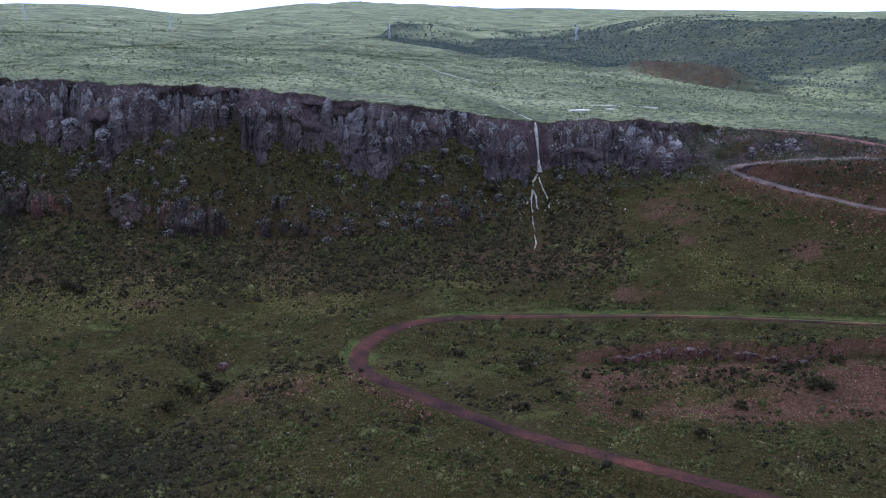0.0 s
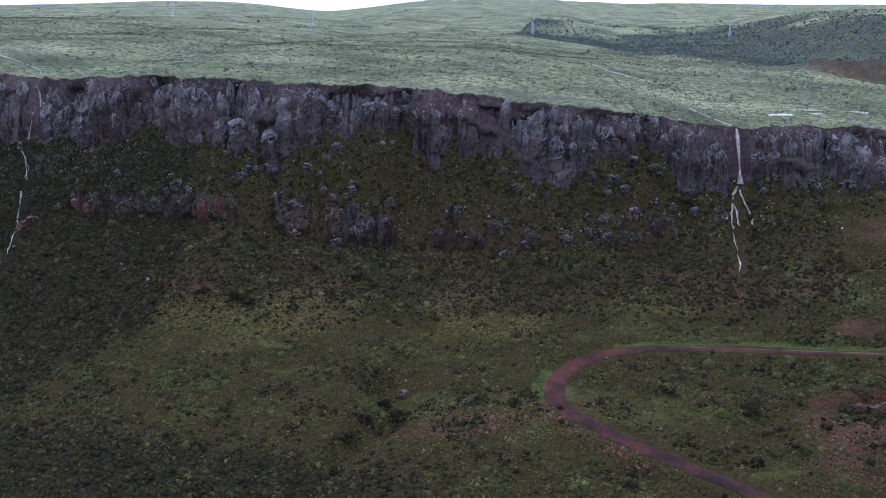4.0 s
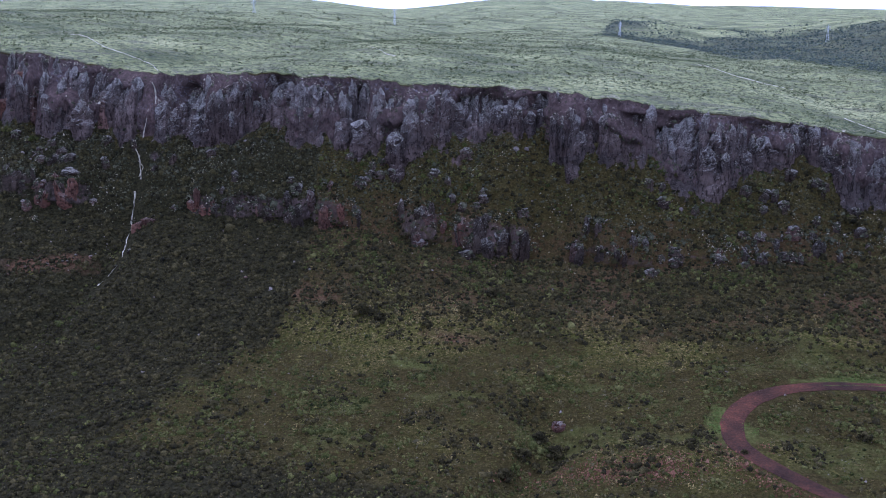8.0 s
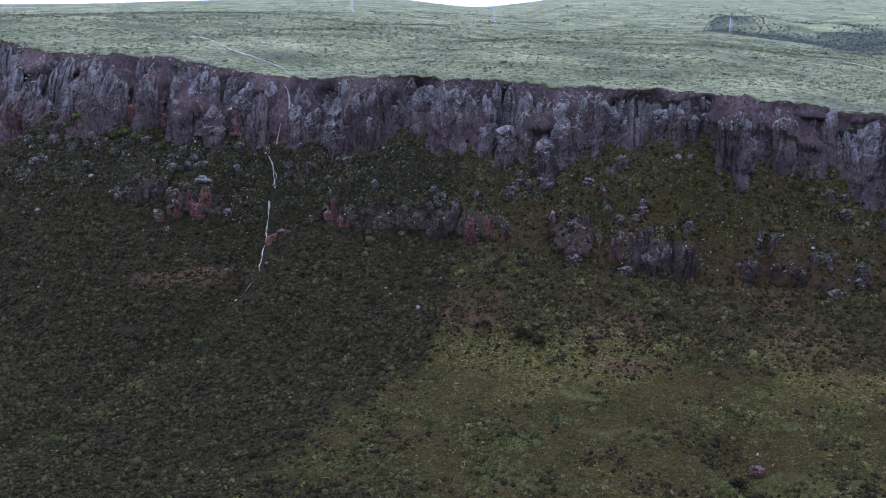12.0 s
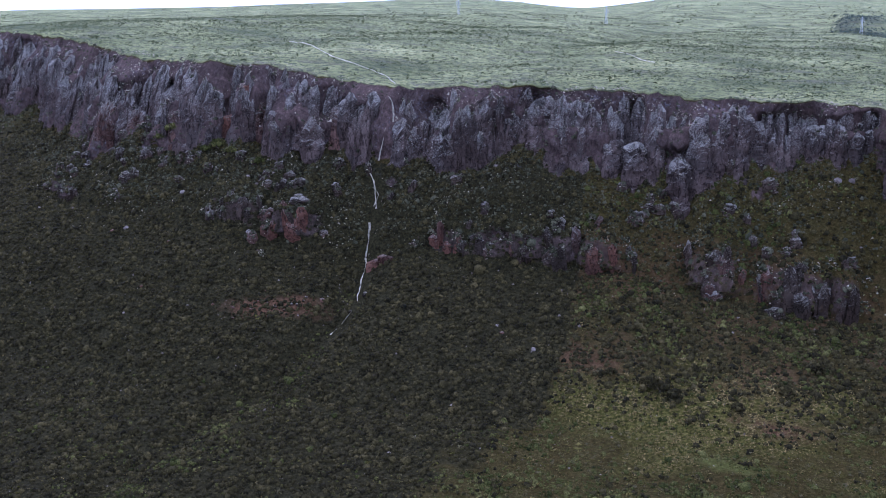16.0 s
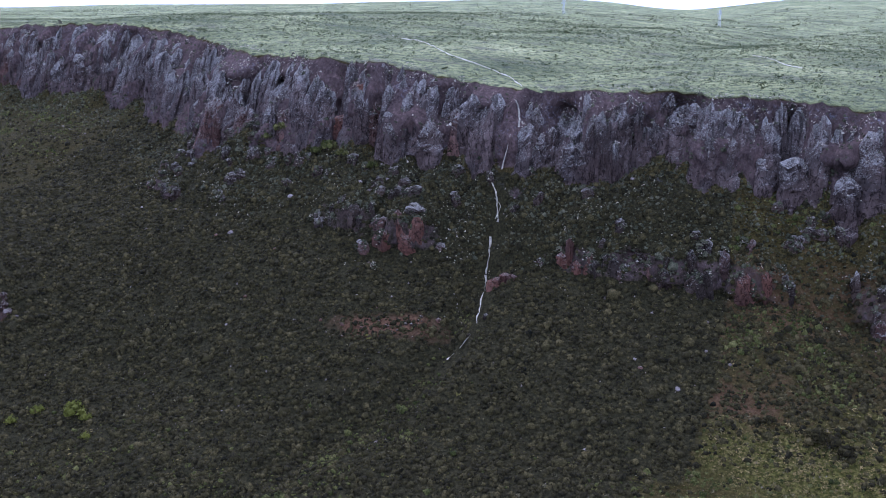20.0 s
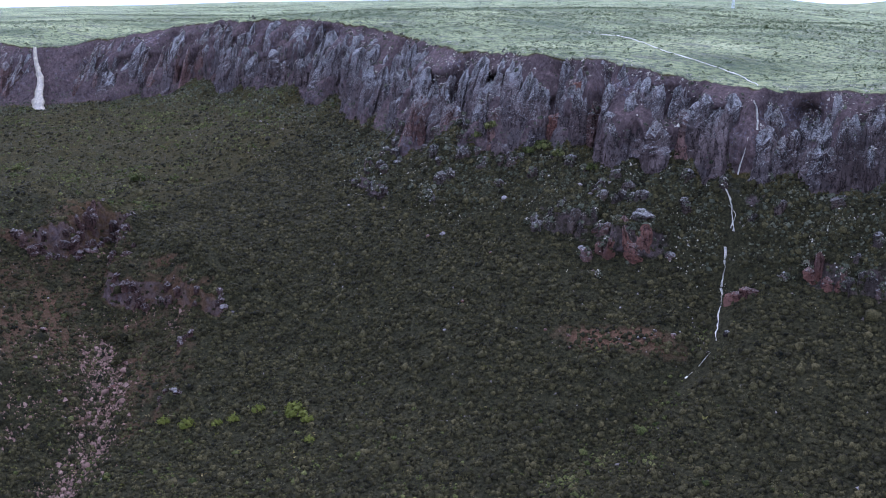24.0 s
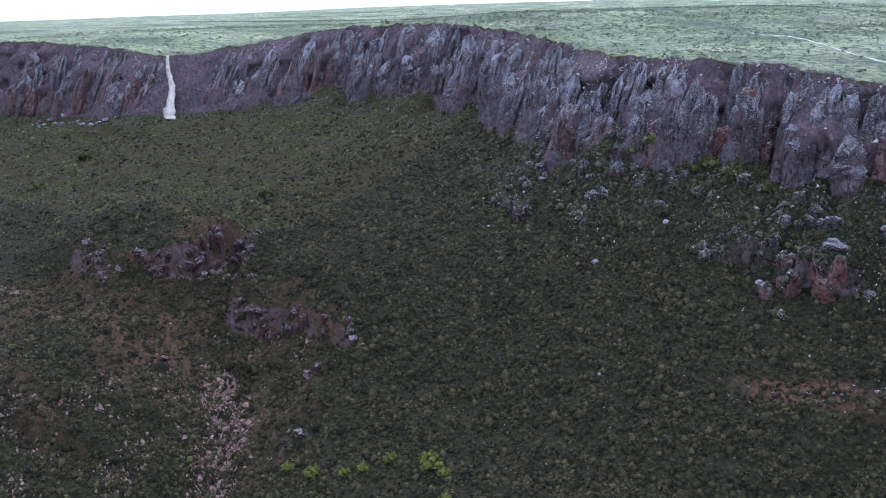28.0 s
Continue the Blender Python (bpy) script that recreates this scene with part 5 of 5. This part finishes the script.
stones("spoil_stones", "pale broken stones on the spoil mound", SPOIL * (LX < -28), 700, (0.2, 0.4), M_RUBBLE, CHIPS)
stones("roadside_rubble", "broken stones heaped along the track and the spoil mound", SPOIL, 1500, (0.24, 0.4), M_RUBBLE, CHIPS)
stones("bank_rubble", "pinkish stones on the bank between the legs of the hill track", OFF_ROAD * (LX > 98) * (LX < 175) * (LY > 305) * (LY < 345) * (seg_near(LX, LY, TRACK)[0] < 13), 2600, (0.26, 0.4), M_RUBBLE, CHIPS)
stones("bowl_stones", "reddish stones strewn over the slopes of the gorge", inside(LX, LY, BOWL) * (LX < -335) * (LY > 205) * ramp(fbm(LX / 9, LY / 9, 93), 0.0, 0.2), 1600, (0.3, 0.45), M_GORGESTONE, CHIPS)
stones("gorge_rubble", "pinkish rubble along the floor of the gorge", np.exp(-((D_GORGE / 4.5) ** 2)) * (LY > 212) * (LY < 264), 3400, (0.27, 0.45), M_GORGESTONE, CHIPS)


# ---- tracks ----
def ribbon(line, widths, lift, mat, name, cross=7, crown=0.0, ragged=0.35, seed=0):
    """A strip that lies along a line, with ragged edges and worn wheel ruts."""
    p = catmull(line, 0.8)
    d = np.gradient(p[:, :2], axis=0)
    d /= np.linalg.norm(d, axis=1, keepdims=True)
    nrm = np.stack([-d[:, 1], d[:, 0]], -1)
    w = np.interp(np.linspace(0, 1, len(p)), np.linspace(0, 1, len(widths)), widths)
    rows = []
    s = np.arange(len(p)) * 0.8
    for k in range(cross):
        u = k / (cross - 1) * 2 - 1
        edge = ragged * fbm(s / 3.0, s * 0 + k, 70 + seed) * 2 * abs(u)
        off = u * (w / 2) + edge
        rut = -0.10 * np.exp(-(((abs(u) - 0.5) / 0.16) ** 2)) - 0.22 * (abs(u) > 0.98)
        z = p[:, 2] + lift + rut + 0.05 * fbm(s / 1.5, s * 0 + k * 3.1, 80)
        rows.append(np.stack([p[:, 0] + nrm[:, 0] * off, p[:, 1] + nrm[:, 1] * off, z], -1))
    v = np.stack(rows, 1)
    idx = np.arange(v.shape[0] * cross).reshape(-1, cross)
    q = np.stack([idx[:-1, :-1], idx[1:, :-1], idx[1:, 1:], idx[:-1, 1:]], -1).reshape(-1, 4)
    return mesh_of(name, v.reshape(-1, 3), q, mat, True)


road = tagged(new("road", ribbon(ROAD, [2.4, 2.6, 3.0, 3.2, 4.4, 5.4, 5.2, 4.4, 4.2, 4.2, 4.2], 0.0, M_ROAD, "road")), "rutted red earth track bending round the hillside", "road", kind="structure")
track = tagged(new("hill_track", ribbon(TRACK, [4.4, 4.6, 5.6, 6.4, 6.6, 5.6, 5], 0.0, M_GRAVEL, "hill_track")), "brown gravel hairpin track on the far hillside", "road", kind="structure")
red_track = tagged(new("red_track", ribbon(RED_TRACK, [2.0, 4.5, 7, 7.5, 7], 0.0, M_CLAY, "red_track")), "wide red earth track at the edge of the tableland", "road", kind="structure")

tagged(new("grass_strip", ribbon(ROAD[:7], [0.8, 1.0, 0.9, 0.8, 0.15], 0.09, M_VERGE, "grass_strip", 5, 0, 0.5, 3)), "strip of green grass between the track's wheel ruts", "grass", kind="structure")

# the green verges beside the road
OUTER = ((LY > 255) & (LX < -8) & (LX + 0.9 * (LY - 262) < -20.5)) | ((LX > -12) & (LY > 278.5 - 0.0008 * (LX - 20) ** 2) & (LY > 262))
stuff("verge_grass", "bright green grass along the outer verge of the track", "grass", np.exp(-(((D_ROAD - 4.2) / 1.9) ** 2)) * (LX < 150) * (LY > 252) * (0.02 + OUTER) * ramp(fbm(LX / 9, LY / 5, 57), -0.12, 0.1), 3200, (0.26, 0.35), LOW_BUSHES, M_VERGE, 0.2, (0.35, 0.7))
stuff("dry_tussocks", "pale dry grass tussocks on open ground", "grass", LOW * OFF_ROAD * (1 - WOOD) * (0.1 + 2 * ramp(COVER["pale"], 0.3, 0.7)) * (LK < 3.6), 22000, (0.3, 0.38), TUFTS, M_DRY, 0.15, (0.4, 0.9))


# ---- waterfalls and streams ----
def water_strand(name, line, widths, deep=0.35, seed=0, ragged=0.5, mat=M_WATER, wander=0.3):
    """A falling sheet of water along points x, y, z: rounded in front, its edges frayed."""
    p = catmull(line, 0.6) if len(line) > 2 else np.linspace(line[0], line[1], 24)
    t = np.linspace(0, 1, len(p))
    w = np.interp(t, np.linspace(0, 1, len(widths)), widths)
    s = np.cumsum(np.r_[0, np.linalg.norm(np.diff(p, axis=0), axis=1)])
    w = w * np.clip(1 + 3.4 * ragged * fbm(s / 1.7, s * 0 + 7, 93 + seed), 0.12, 1.6)
    rows = []
    for k in range(7):
        u = k / 6 * 2 - 1
        fray = 1 + ragged * fbm(s / 1.1 + k * 5, s * 0 + k, 90 + seed) * 2
        x = p[:, 0] + u * w / 2 * fray + wander * (2.4 * fbm(s / 3.5, s * 0, 95 + seed) + 1.6 * fbm(s / 1.2, s * 0, 94 + seed))
        y = p[:, 1] - deep * np.sqrt(max(0.0, 1 - u * u)) - 0.15 * fbm(s / 0.8, s * 0 + k * 2.0, 96)
        rows.append(np.stack([x, y, p[:, 2] + 0 * x], -1))
    rows.append(np.stack([p[:, 0], p[:, 1] + 0.25, p[:, 2]], -1))
    v = np.stack(rows, 1)
    idx = np.arange(v.shape[0] * 8).reshape(-1, 8)
    nxt = np.roll(idx, -1, axis=1)
    q = np.stack([idx[:-1], nxt[:-1], nxt[1:], idx[1:]], -1).reshape(-1, 4)
    return mesh_of(name, v.reshape(-1, 3), q, mat, True)


def front(x, z, y0, y1, out=0.5):
    """The y just before the rock or slope at x and height z."""
    i = int(np.argmin(np.abs(XS - x)))
    ok = (LY[:, i] > y0) & (LY[:, i] < y1)
    y, h = LY[ok, i], LZ[ok, i]
    over = np.where(h >= z)[0]
    return float(y[over].min() if len(over) else y[-1]) - out


def fall_line(points, y0, y1, out=0.6):
    return [(x, front(x, z, y0, y1, out), z) for x, z in points]


fall = thing("waterfall", "thin white waterfall plunging over the dark cliff into branching cascades", "waterfall")
part("plunge", water_strand("plunge", [(34.7, 357.2, 71.2), (34.9, 354.5, 68), (35.6, 352.6, 60), (36.0, 351.8, 53.6)], [0.3, 0.6, 0.95, 1.35], 0.45, 1, 0.8), fall)
for k, (pts, w) in enumerate(([[(35.4, 53), (33.6, 50.5), (33.1, 47.5), (32.6, 43.5), (32.9, 41)], [1.5, 1.7, 1.0, 0.5]], [[(33.3, 48), (34.3, 45.5), (34.2, 43.5), (34.8, 42)], [0.6, 0.8, 0.6, 0.9]],
                             [[(35.8, 52), (36.8, 48.5), (38.2, 46), (38.7, 42.5)], [0.7, 0.8, 0.7, 0.8]], [[(32.6, 40), (32.6, 37.5), (32.9, 36.2)], [0.3, 0.6, 0.4]],
                             [[(32.4, 35.5), (32.6, 34), (32.1, 32.8), (31.7, 32.2)], [0.4, 0.7, 0.9, 0.5]])):
    part("cascade", water_strand("cascade", fall_line(pts, 290, 362), [0.6 * q for q in w], 0.3, k), fall)
fall = thing("waterfall", "slender white waterfall descending the wooded slope in steps", "waterfall")
for k, (pts, w) in enumerate(([[(-209.7, 84.4), (-208.4, 81), (-207.6, 77.2)], [0.7, 1.0, 1.0]], [[(-208.8, 75.5), (-209.2, 71), (-209.8, 66)], [0.3, 0.5, 0.6]],
                             [[(-212.8, 62.8), (-210.8, 60), (-209.6, 57.6), (-208.4, 55), (-207.6, 53)], [0.6, 0.8, 0.7, 1.2]], [[(-210.2, 58.5), (-208.6, 56.6), (-208.2, 53.6)], [0.4, 0.5, 0.7]],
                             [[(-207.9, 49.3), (-207.2, 46.8), (-206.5, 44.5), (-206, 40.9)], [0.7, 1.3, 1.4, 0.8]], [[(-206, 40.6), (-204.4, 38.2), (-203.3, 35.5), (-202.2, 33.8), (-201.5, 32.4)], [1.0, 1.1, 0.9, 1.1, 0.7]],
                             [[(-201.4, 30.4), (-201.8, 29.2), (-202.6, 27.8)], [0.2, 0.3, 0.4]], [[(-203.8, 26.6), (-204.2, 25.6)], [0.5, 0.8]])):
    part("cascade", water_strand("cascade", fall_line(pts, 285, 372, 0.7), [0.5 * q for q in w], 0.22, 10 + k, 1.0, M_WATER, 0.45), fall)
fall = thing("waterfall", "broad white waterfall plunging from a notch in the red cliff", "waterfall")
part("plunge", water_strand("plunge", [(-563, 391, 91.3), (-559.5, 388.6, 85), (-553.5, 386, 77), (-548, 381, 70), (-544.5, 377, 63.5)], [1.4, 3.2, 5.0, 7.0, 10.0], 1.1, 30, 0.3, M_FOAM), fall, "wide white plunge of water")


def stream(name, label, pts, widths, mat):
    line = [(x, y, ground_z(x, y) + 0.25) for x, y in pts]
    p = catmull(line, 1.2)
    d = np.gradient(p[:, :2], axis=0)
    d /= np.linalg.norm(d, axis=1, keepdims=True)
    s = np.arange(len(p)) * 1.2
    w = 0.65 * np.interp(np.linspace(0, 1, len(p)), np.linspace(0, 1, len(widths)), widths) * (1 + 1.6 * fbm(s / 4, s * 0, 97)) * (0.04 + ramp(fbm(s / 5, s * 0 + 4, 92), -0.04, 0.1))
    mid = p[:, :2] + np.stack([-d[:, 1], d[:, 0]], -1) * (1.5 * fbm(s / 5, s * 0, 98))[:, None]
    rows = []
    for u in (-1, -0.4, 0.4, 1):
        xy = mid + np.stack([-d[:, 1], d[:, 0]], -1) * (u * w / 2)[:, None]
        z = np.array([ground_z(a, b) for a, b in xy]) + (0.28 if abs(u) < 1 else 0.05)
        rows.append(np.c_[xy, z])
    v = np.stack(rows, 1)
    idx = np.arange(v.shape[0] * 4).reshape(-1, 4)
    q = np.stack([idx[:-1, :-1], idx[1:, :-1], idx[1:, 1:], idx[:-1, 1:]], -1).reshape(-1, 4)
    return tagged(new(name, mesh_of(name, v.reshape(-1, 3), q, mat, True)), label, "stream", kind="structure")


stream("stream", "white braided stream winding over the tableland to the cliff", [(-322, 492), (-305, 470), (-288, 453), (-270, 430), (-256, 412), (-246, 403), (-237, 397), (-229, 391), (-221, 385), (-215, 376), (-211.5, 371)], [0.1, 1.0, 0.1, 1.4, 0.8, 0.05, 1.3, 0.1, 0.1, 1.2, 0.05, 0.9, 0.05, 0.5], M_SKY_WATER)
stream("stream", "narrow brook running to the cliff edge", [(24, 396), (28, 384), (30.5, 374), (32.5, 366), (34.4, 361)], [0.3, 0.7, 0.05, 0.3, 0.4], M_SKY_WATER)
stream("stream", "thin pale watercourse on the tableland", [(-171, 508), (-162, 490), (-153, 470), (-146, 459)], [0.1, 0.8, 0.1, 0.9, 0.3], M_SKY_WATER)
stream("stream", "thin pale watercourse on the tableland", [(-14, 566), (-10, 553), (-5, 528), (-1, 512), (8, 497), (14, 494), (22, 495)], [0.1, 0.7, 0.1, 0.2, 0.1, 0.9, 0.6], M_SKY_WATER)


def pool(name, label, x, y, long, wide, turn, seed):
    a = np.linspace(0, 6.283, 33)[:-1]
    r = 1 + 0.5 * fbm(np.cos(a) * 1.3 + seed, np.sin(a) * 1.3, 99) * 1.6
    px = x + np.cos(a) * r * long * math.cos(turn) - np.sin(a) * r * wide * math.sin(turn)
    py = y + np.cos(a) * r * long * math.sin(turn) + np.sin(a) * r * wide * math.cos(turn)
    pz = np.array([ground_z(u, v) for u, v in zip(px, py)])
    level = pz.mean() + 0.35
    v = np.vstack([np.c_[px, py, pz - 0.2], np.c_[(px - x) * 0.94 + x, (py - y) * 0.94 + y, 0.5 * pz + 0.5 * level + 0.12], [[x, y, level + 0.1]]])
    f = [(k, (k + 1) % 32, 32 + (k + 1) % 32) for k in range(32)] + [(k, 32 + (k + 1) % 32, 32 + k) for k in range(32)] + [(32 + k, 32 + (k + 1) % 32, 64) for k in range(32)]
    return tagged(new(name, mesh_of(name, v, f, M_SKY_WATER, True)), label, "water", kind="structure")


pool("water_pool", "shallow pool on the tableland, coloured pale for reflected sky", 54.5, 386, 4.3, 2.2, 0.0, 1)
pool("water_pool", "small pool on the tableland, coloured pale for reflected sky", 67, 388.5, 1.7, 0.9, 0.0, 2)
pool("water_pool", "long narrow strip of standing water in the grass", 67, 398, 6.0, 0.45, 0.1, 3)
pool("water_pool", "long narrow strip of standing water in the grass", 84, 403, 6.0, 0.4, 0.06, 4)


# ---- single bushes ----
def bush_thing(name, label, rng, mat, leaves=150):
    root = thing(name, label, "bush")
    bm_v, bm_f = [], []
    for k in range(4):
        a = k * 1.57 + rng.uniform(-0.4, 0.4)
        top = np.array([math.cos(a) * 0.45, math.sin(a) * 0.45, 0.75])
        ring = [np.array([math.cos(q) * 0.06, math.sin(q) * 0.06, -0.2]) for q in (0, 2.1, 4.2)]
        n = len(bm_v)
        bm_v += ring + [top + r * 0.3 for r in ring]
        for q in range(3):
            bm_f += [(n + q, n + (q + 1) % 3, n + 3 + (q + 1) % 3), (n + q, n + 3 + (q + 1) % 3, n + 3 + q)]
    part("stems", mesh_of("stems", bm_v, bm_f, M_BARK), root, "dark woody stems")
    vs, fs, base = [], [], 0
    for k in range(9):
        a, r = rng.uniform(0, 6.283), rng.uniform(0.0, 0.75)
        c = np.array([math.cos(a) * r, math.sin(a) * r, rng.uniform(0.35, 0.95) - 0.35 * r])
        v = ICO_V * rng.uniform(0.24, 0.42) * rng.uniform(0.6, 1.4, (len(ICO_V), 1)) + c
        vs.append(v), fs.append(ICO_F + base)
        base += len(v)
    for _ in range(leaves):
        d = rng.normal(0, 1, 3)
        d[2] = abs(d[2])
        c = d / np.linalg.norm(d) * rng.uniform(0.6, 1.15) * (1, 1, 0.8) + (0, 0, 0.3)
        u, w = rng.normal(0, 0.10, 3), rng.normal(0, 0.10, 3)
        vs.append(np.array([c - u, c + w, c + u])), fs.append(np.array([[0, 1, 2]]) + base)
        base += 3
    part("crown", mesh_of("crown", np.vstack(vs), np.vstack(fs), mat), root)
    return root


def plant(kind, places, label, mat, group, seed):
    rng = np.random.default_rng(seed)
    first = bush_thing(kind, label, rng, mat)
    tagged(first, group=group)
    x, y, s = places[0]
    first.matrix_basis = on_ground(x, y, s, 0.05)
    first.scale = (s, s, s)
    for x, y, s in places[1:]:
        m = Matrix.Translation((x, y, ground_z(x, y) - 0.05 * s)) @ Matrix.Rotation(rng.uniform(0, 6.28), 4, "Z")
        c = copy_thing(first, m)
        c.scale = (s, s, s)


plant("bright_bush", [(-285, 268.5, 2.6), (-287, 270, 2.0), (-294.5, 265.5, 1.7), (-306, 253, 2.0), (-297.5, 260, 1.6), (-281, 268, 1.6), (-300, 257, 1.4), (-312, 251, 1.6), (-275, 262, 1.3)],
      "yellow-green leafy bush standing out from the dark shrubs", M_BRIGHT_LEAF, "bright bushes", 71)
plant("dark_bush", [(-119.6, 304.3, 2.6), (-117, 303.6, 2.2), (-113.8, 302.2, 1.9), (-129, 306, 1.5), (-90, 308, 1.8), (-100, 301, 1.6), (-104.5, 313, 1.6), (-84, 317, 1.8), (18.7, 346, 2.4),
                    (23.3, 246.4, 2.4), (5.5, 255, 1.8), (21, 224, 1.6), (60.6, 211, 1.8), (94, 231.5, 2.6), (97, 230.5, 2.0), (88, 238, 2.4), (-69.5, 225, 1.5), (-64, 257, 2.2), (-60, 253, 2.4), (-67, 248, 2.0),
                    (-70, 240, 2.0), (-31, 247, 1.6), (48, 222, 1.6), (74, 226, 1.8), (38, 238, 1.5), (105, 246, 2.0), (-20, 246.5, 0.9), (30, 232, 1.4), (-345.6, 266.8, 2.6), (-342, 262, 2.0), (-352, 266, 1.6)],
      "dark green rounded bush on the valley floor", M_DARK_LEAF, "dark bushes", 72)
plant("green_tree", [(-286, 357.5, 2.4), (-269, 358, 2.6), (-272, 356, 2.0), (-290, 356, 1.8), (-262, 355, 2.0), (-430, 276.6, 2.2), (-511, 295.6, 2.6), (-407, 323, 2.6), (-527, 325.5, 2.8), (-470, 318, 2.2), (-398, 300, 2.0), (-250, 352, 2.0)],
      "leafy green small tree on the ledge below the cliff", M_GREEN_LEAF, "green trees", 73)


# ---- power pylons on the skyline ----
def bar(a, b, r):
    a, b = Vector(a), Vector(b)
    m = (b - a).to_track_quat("Z", "Y").to_matrix()
    vs = [tuple(p + m @ Vector((math.cos(q) * r, math.sin(q) * r, 0))) for p in (a, b) for q in (0.785, 2.356, 3.927, 5.498)]
    return vs, [(0, 1, 5, 4), (1, 2, 6, 5), (2, 3, 7, 6), (3, 0, 4, 7), (3, 2, 1, 0), (4, 5, 6, 7)]


def bars(name, pairs, r):
    vs, fs = [], []
    for a, b in pairs:
        v, f = bar(a, b, r)
        fs += [tuple(i + len(vs) for i in q) for q in f]
        vs += v
    return mesh_of(name, vs, fs, M_STEEL)


def pylon():
    root = thing("power_pylon", "pale galvanised steel lattice pylon on the skyline", "pylon", group="power pylons")
    h, w = 19.0, 1.4
    corner = lambda q, t: (q[0] * w * (1 - 0.86 * t), q[1] * w * (1 - 0.86 * t), h * t)
    quad = [(1, 1), (-1, 1), (-1, -1), (1, -1)]
    for q in quad:
        part("leg", bars("leg", [(corner(q, -0.03), corner(q, 1.0))], 0.08), root)
    levels = [0.0, 0.2, 0.38, 0.54, 0.68, 0.8, 0.9, 1.0]
    for a, b in zip(quad, quad[1:] + quad[:1]):
        pairs = []
        for s, t in zip(levels, levels[1:]):
            pairs += [(corner(a, s), corner(b, t)), (corner(b, s), corner(a, t)), (corner(a, t), corner(b, t))]
        part("bracing", bars("bracing", pairs, 0.03), root)
    for z, long in ((14.0, 2.6), (16.6, 2.1)):
        arm = part("crossarm", bars("crossarm", [((-long, 0, z), (long, 0, z)), ((-long, 0, z), (0, 0, z + 1.2)), ((long, 0, z), (0, 0, z + 1.2))], 0.12), root)
        for x in (-long, long):
            part("insulator", bars("insulator", [((x, 0, z - 1.3), (x, 0, z))], 0.14), arm)
    return root


first_pylon = pylon()
SITES = [(-460, 1100, 1.0), (-300, 1100, 0.9), (-60, 1100, 0.8), (145, 1100, 0.9)]
for k, (x, y, s) in enumerate(SITES):
    m = Matrix.Translation((x, y, ground_z(x, y) - 0.2)) @ Matrix.Rotation(-0.15 - 0.1 * k, 4, "Z")
    ob = copy_thing(first_pylon, m) if k else first_pylon
    ob.matrix_basis = m
    ob.scale = (s, s, s)
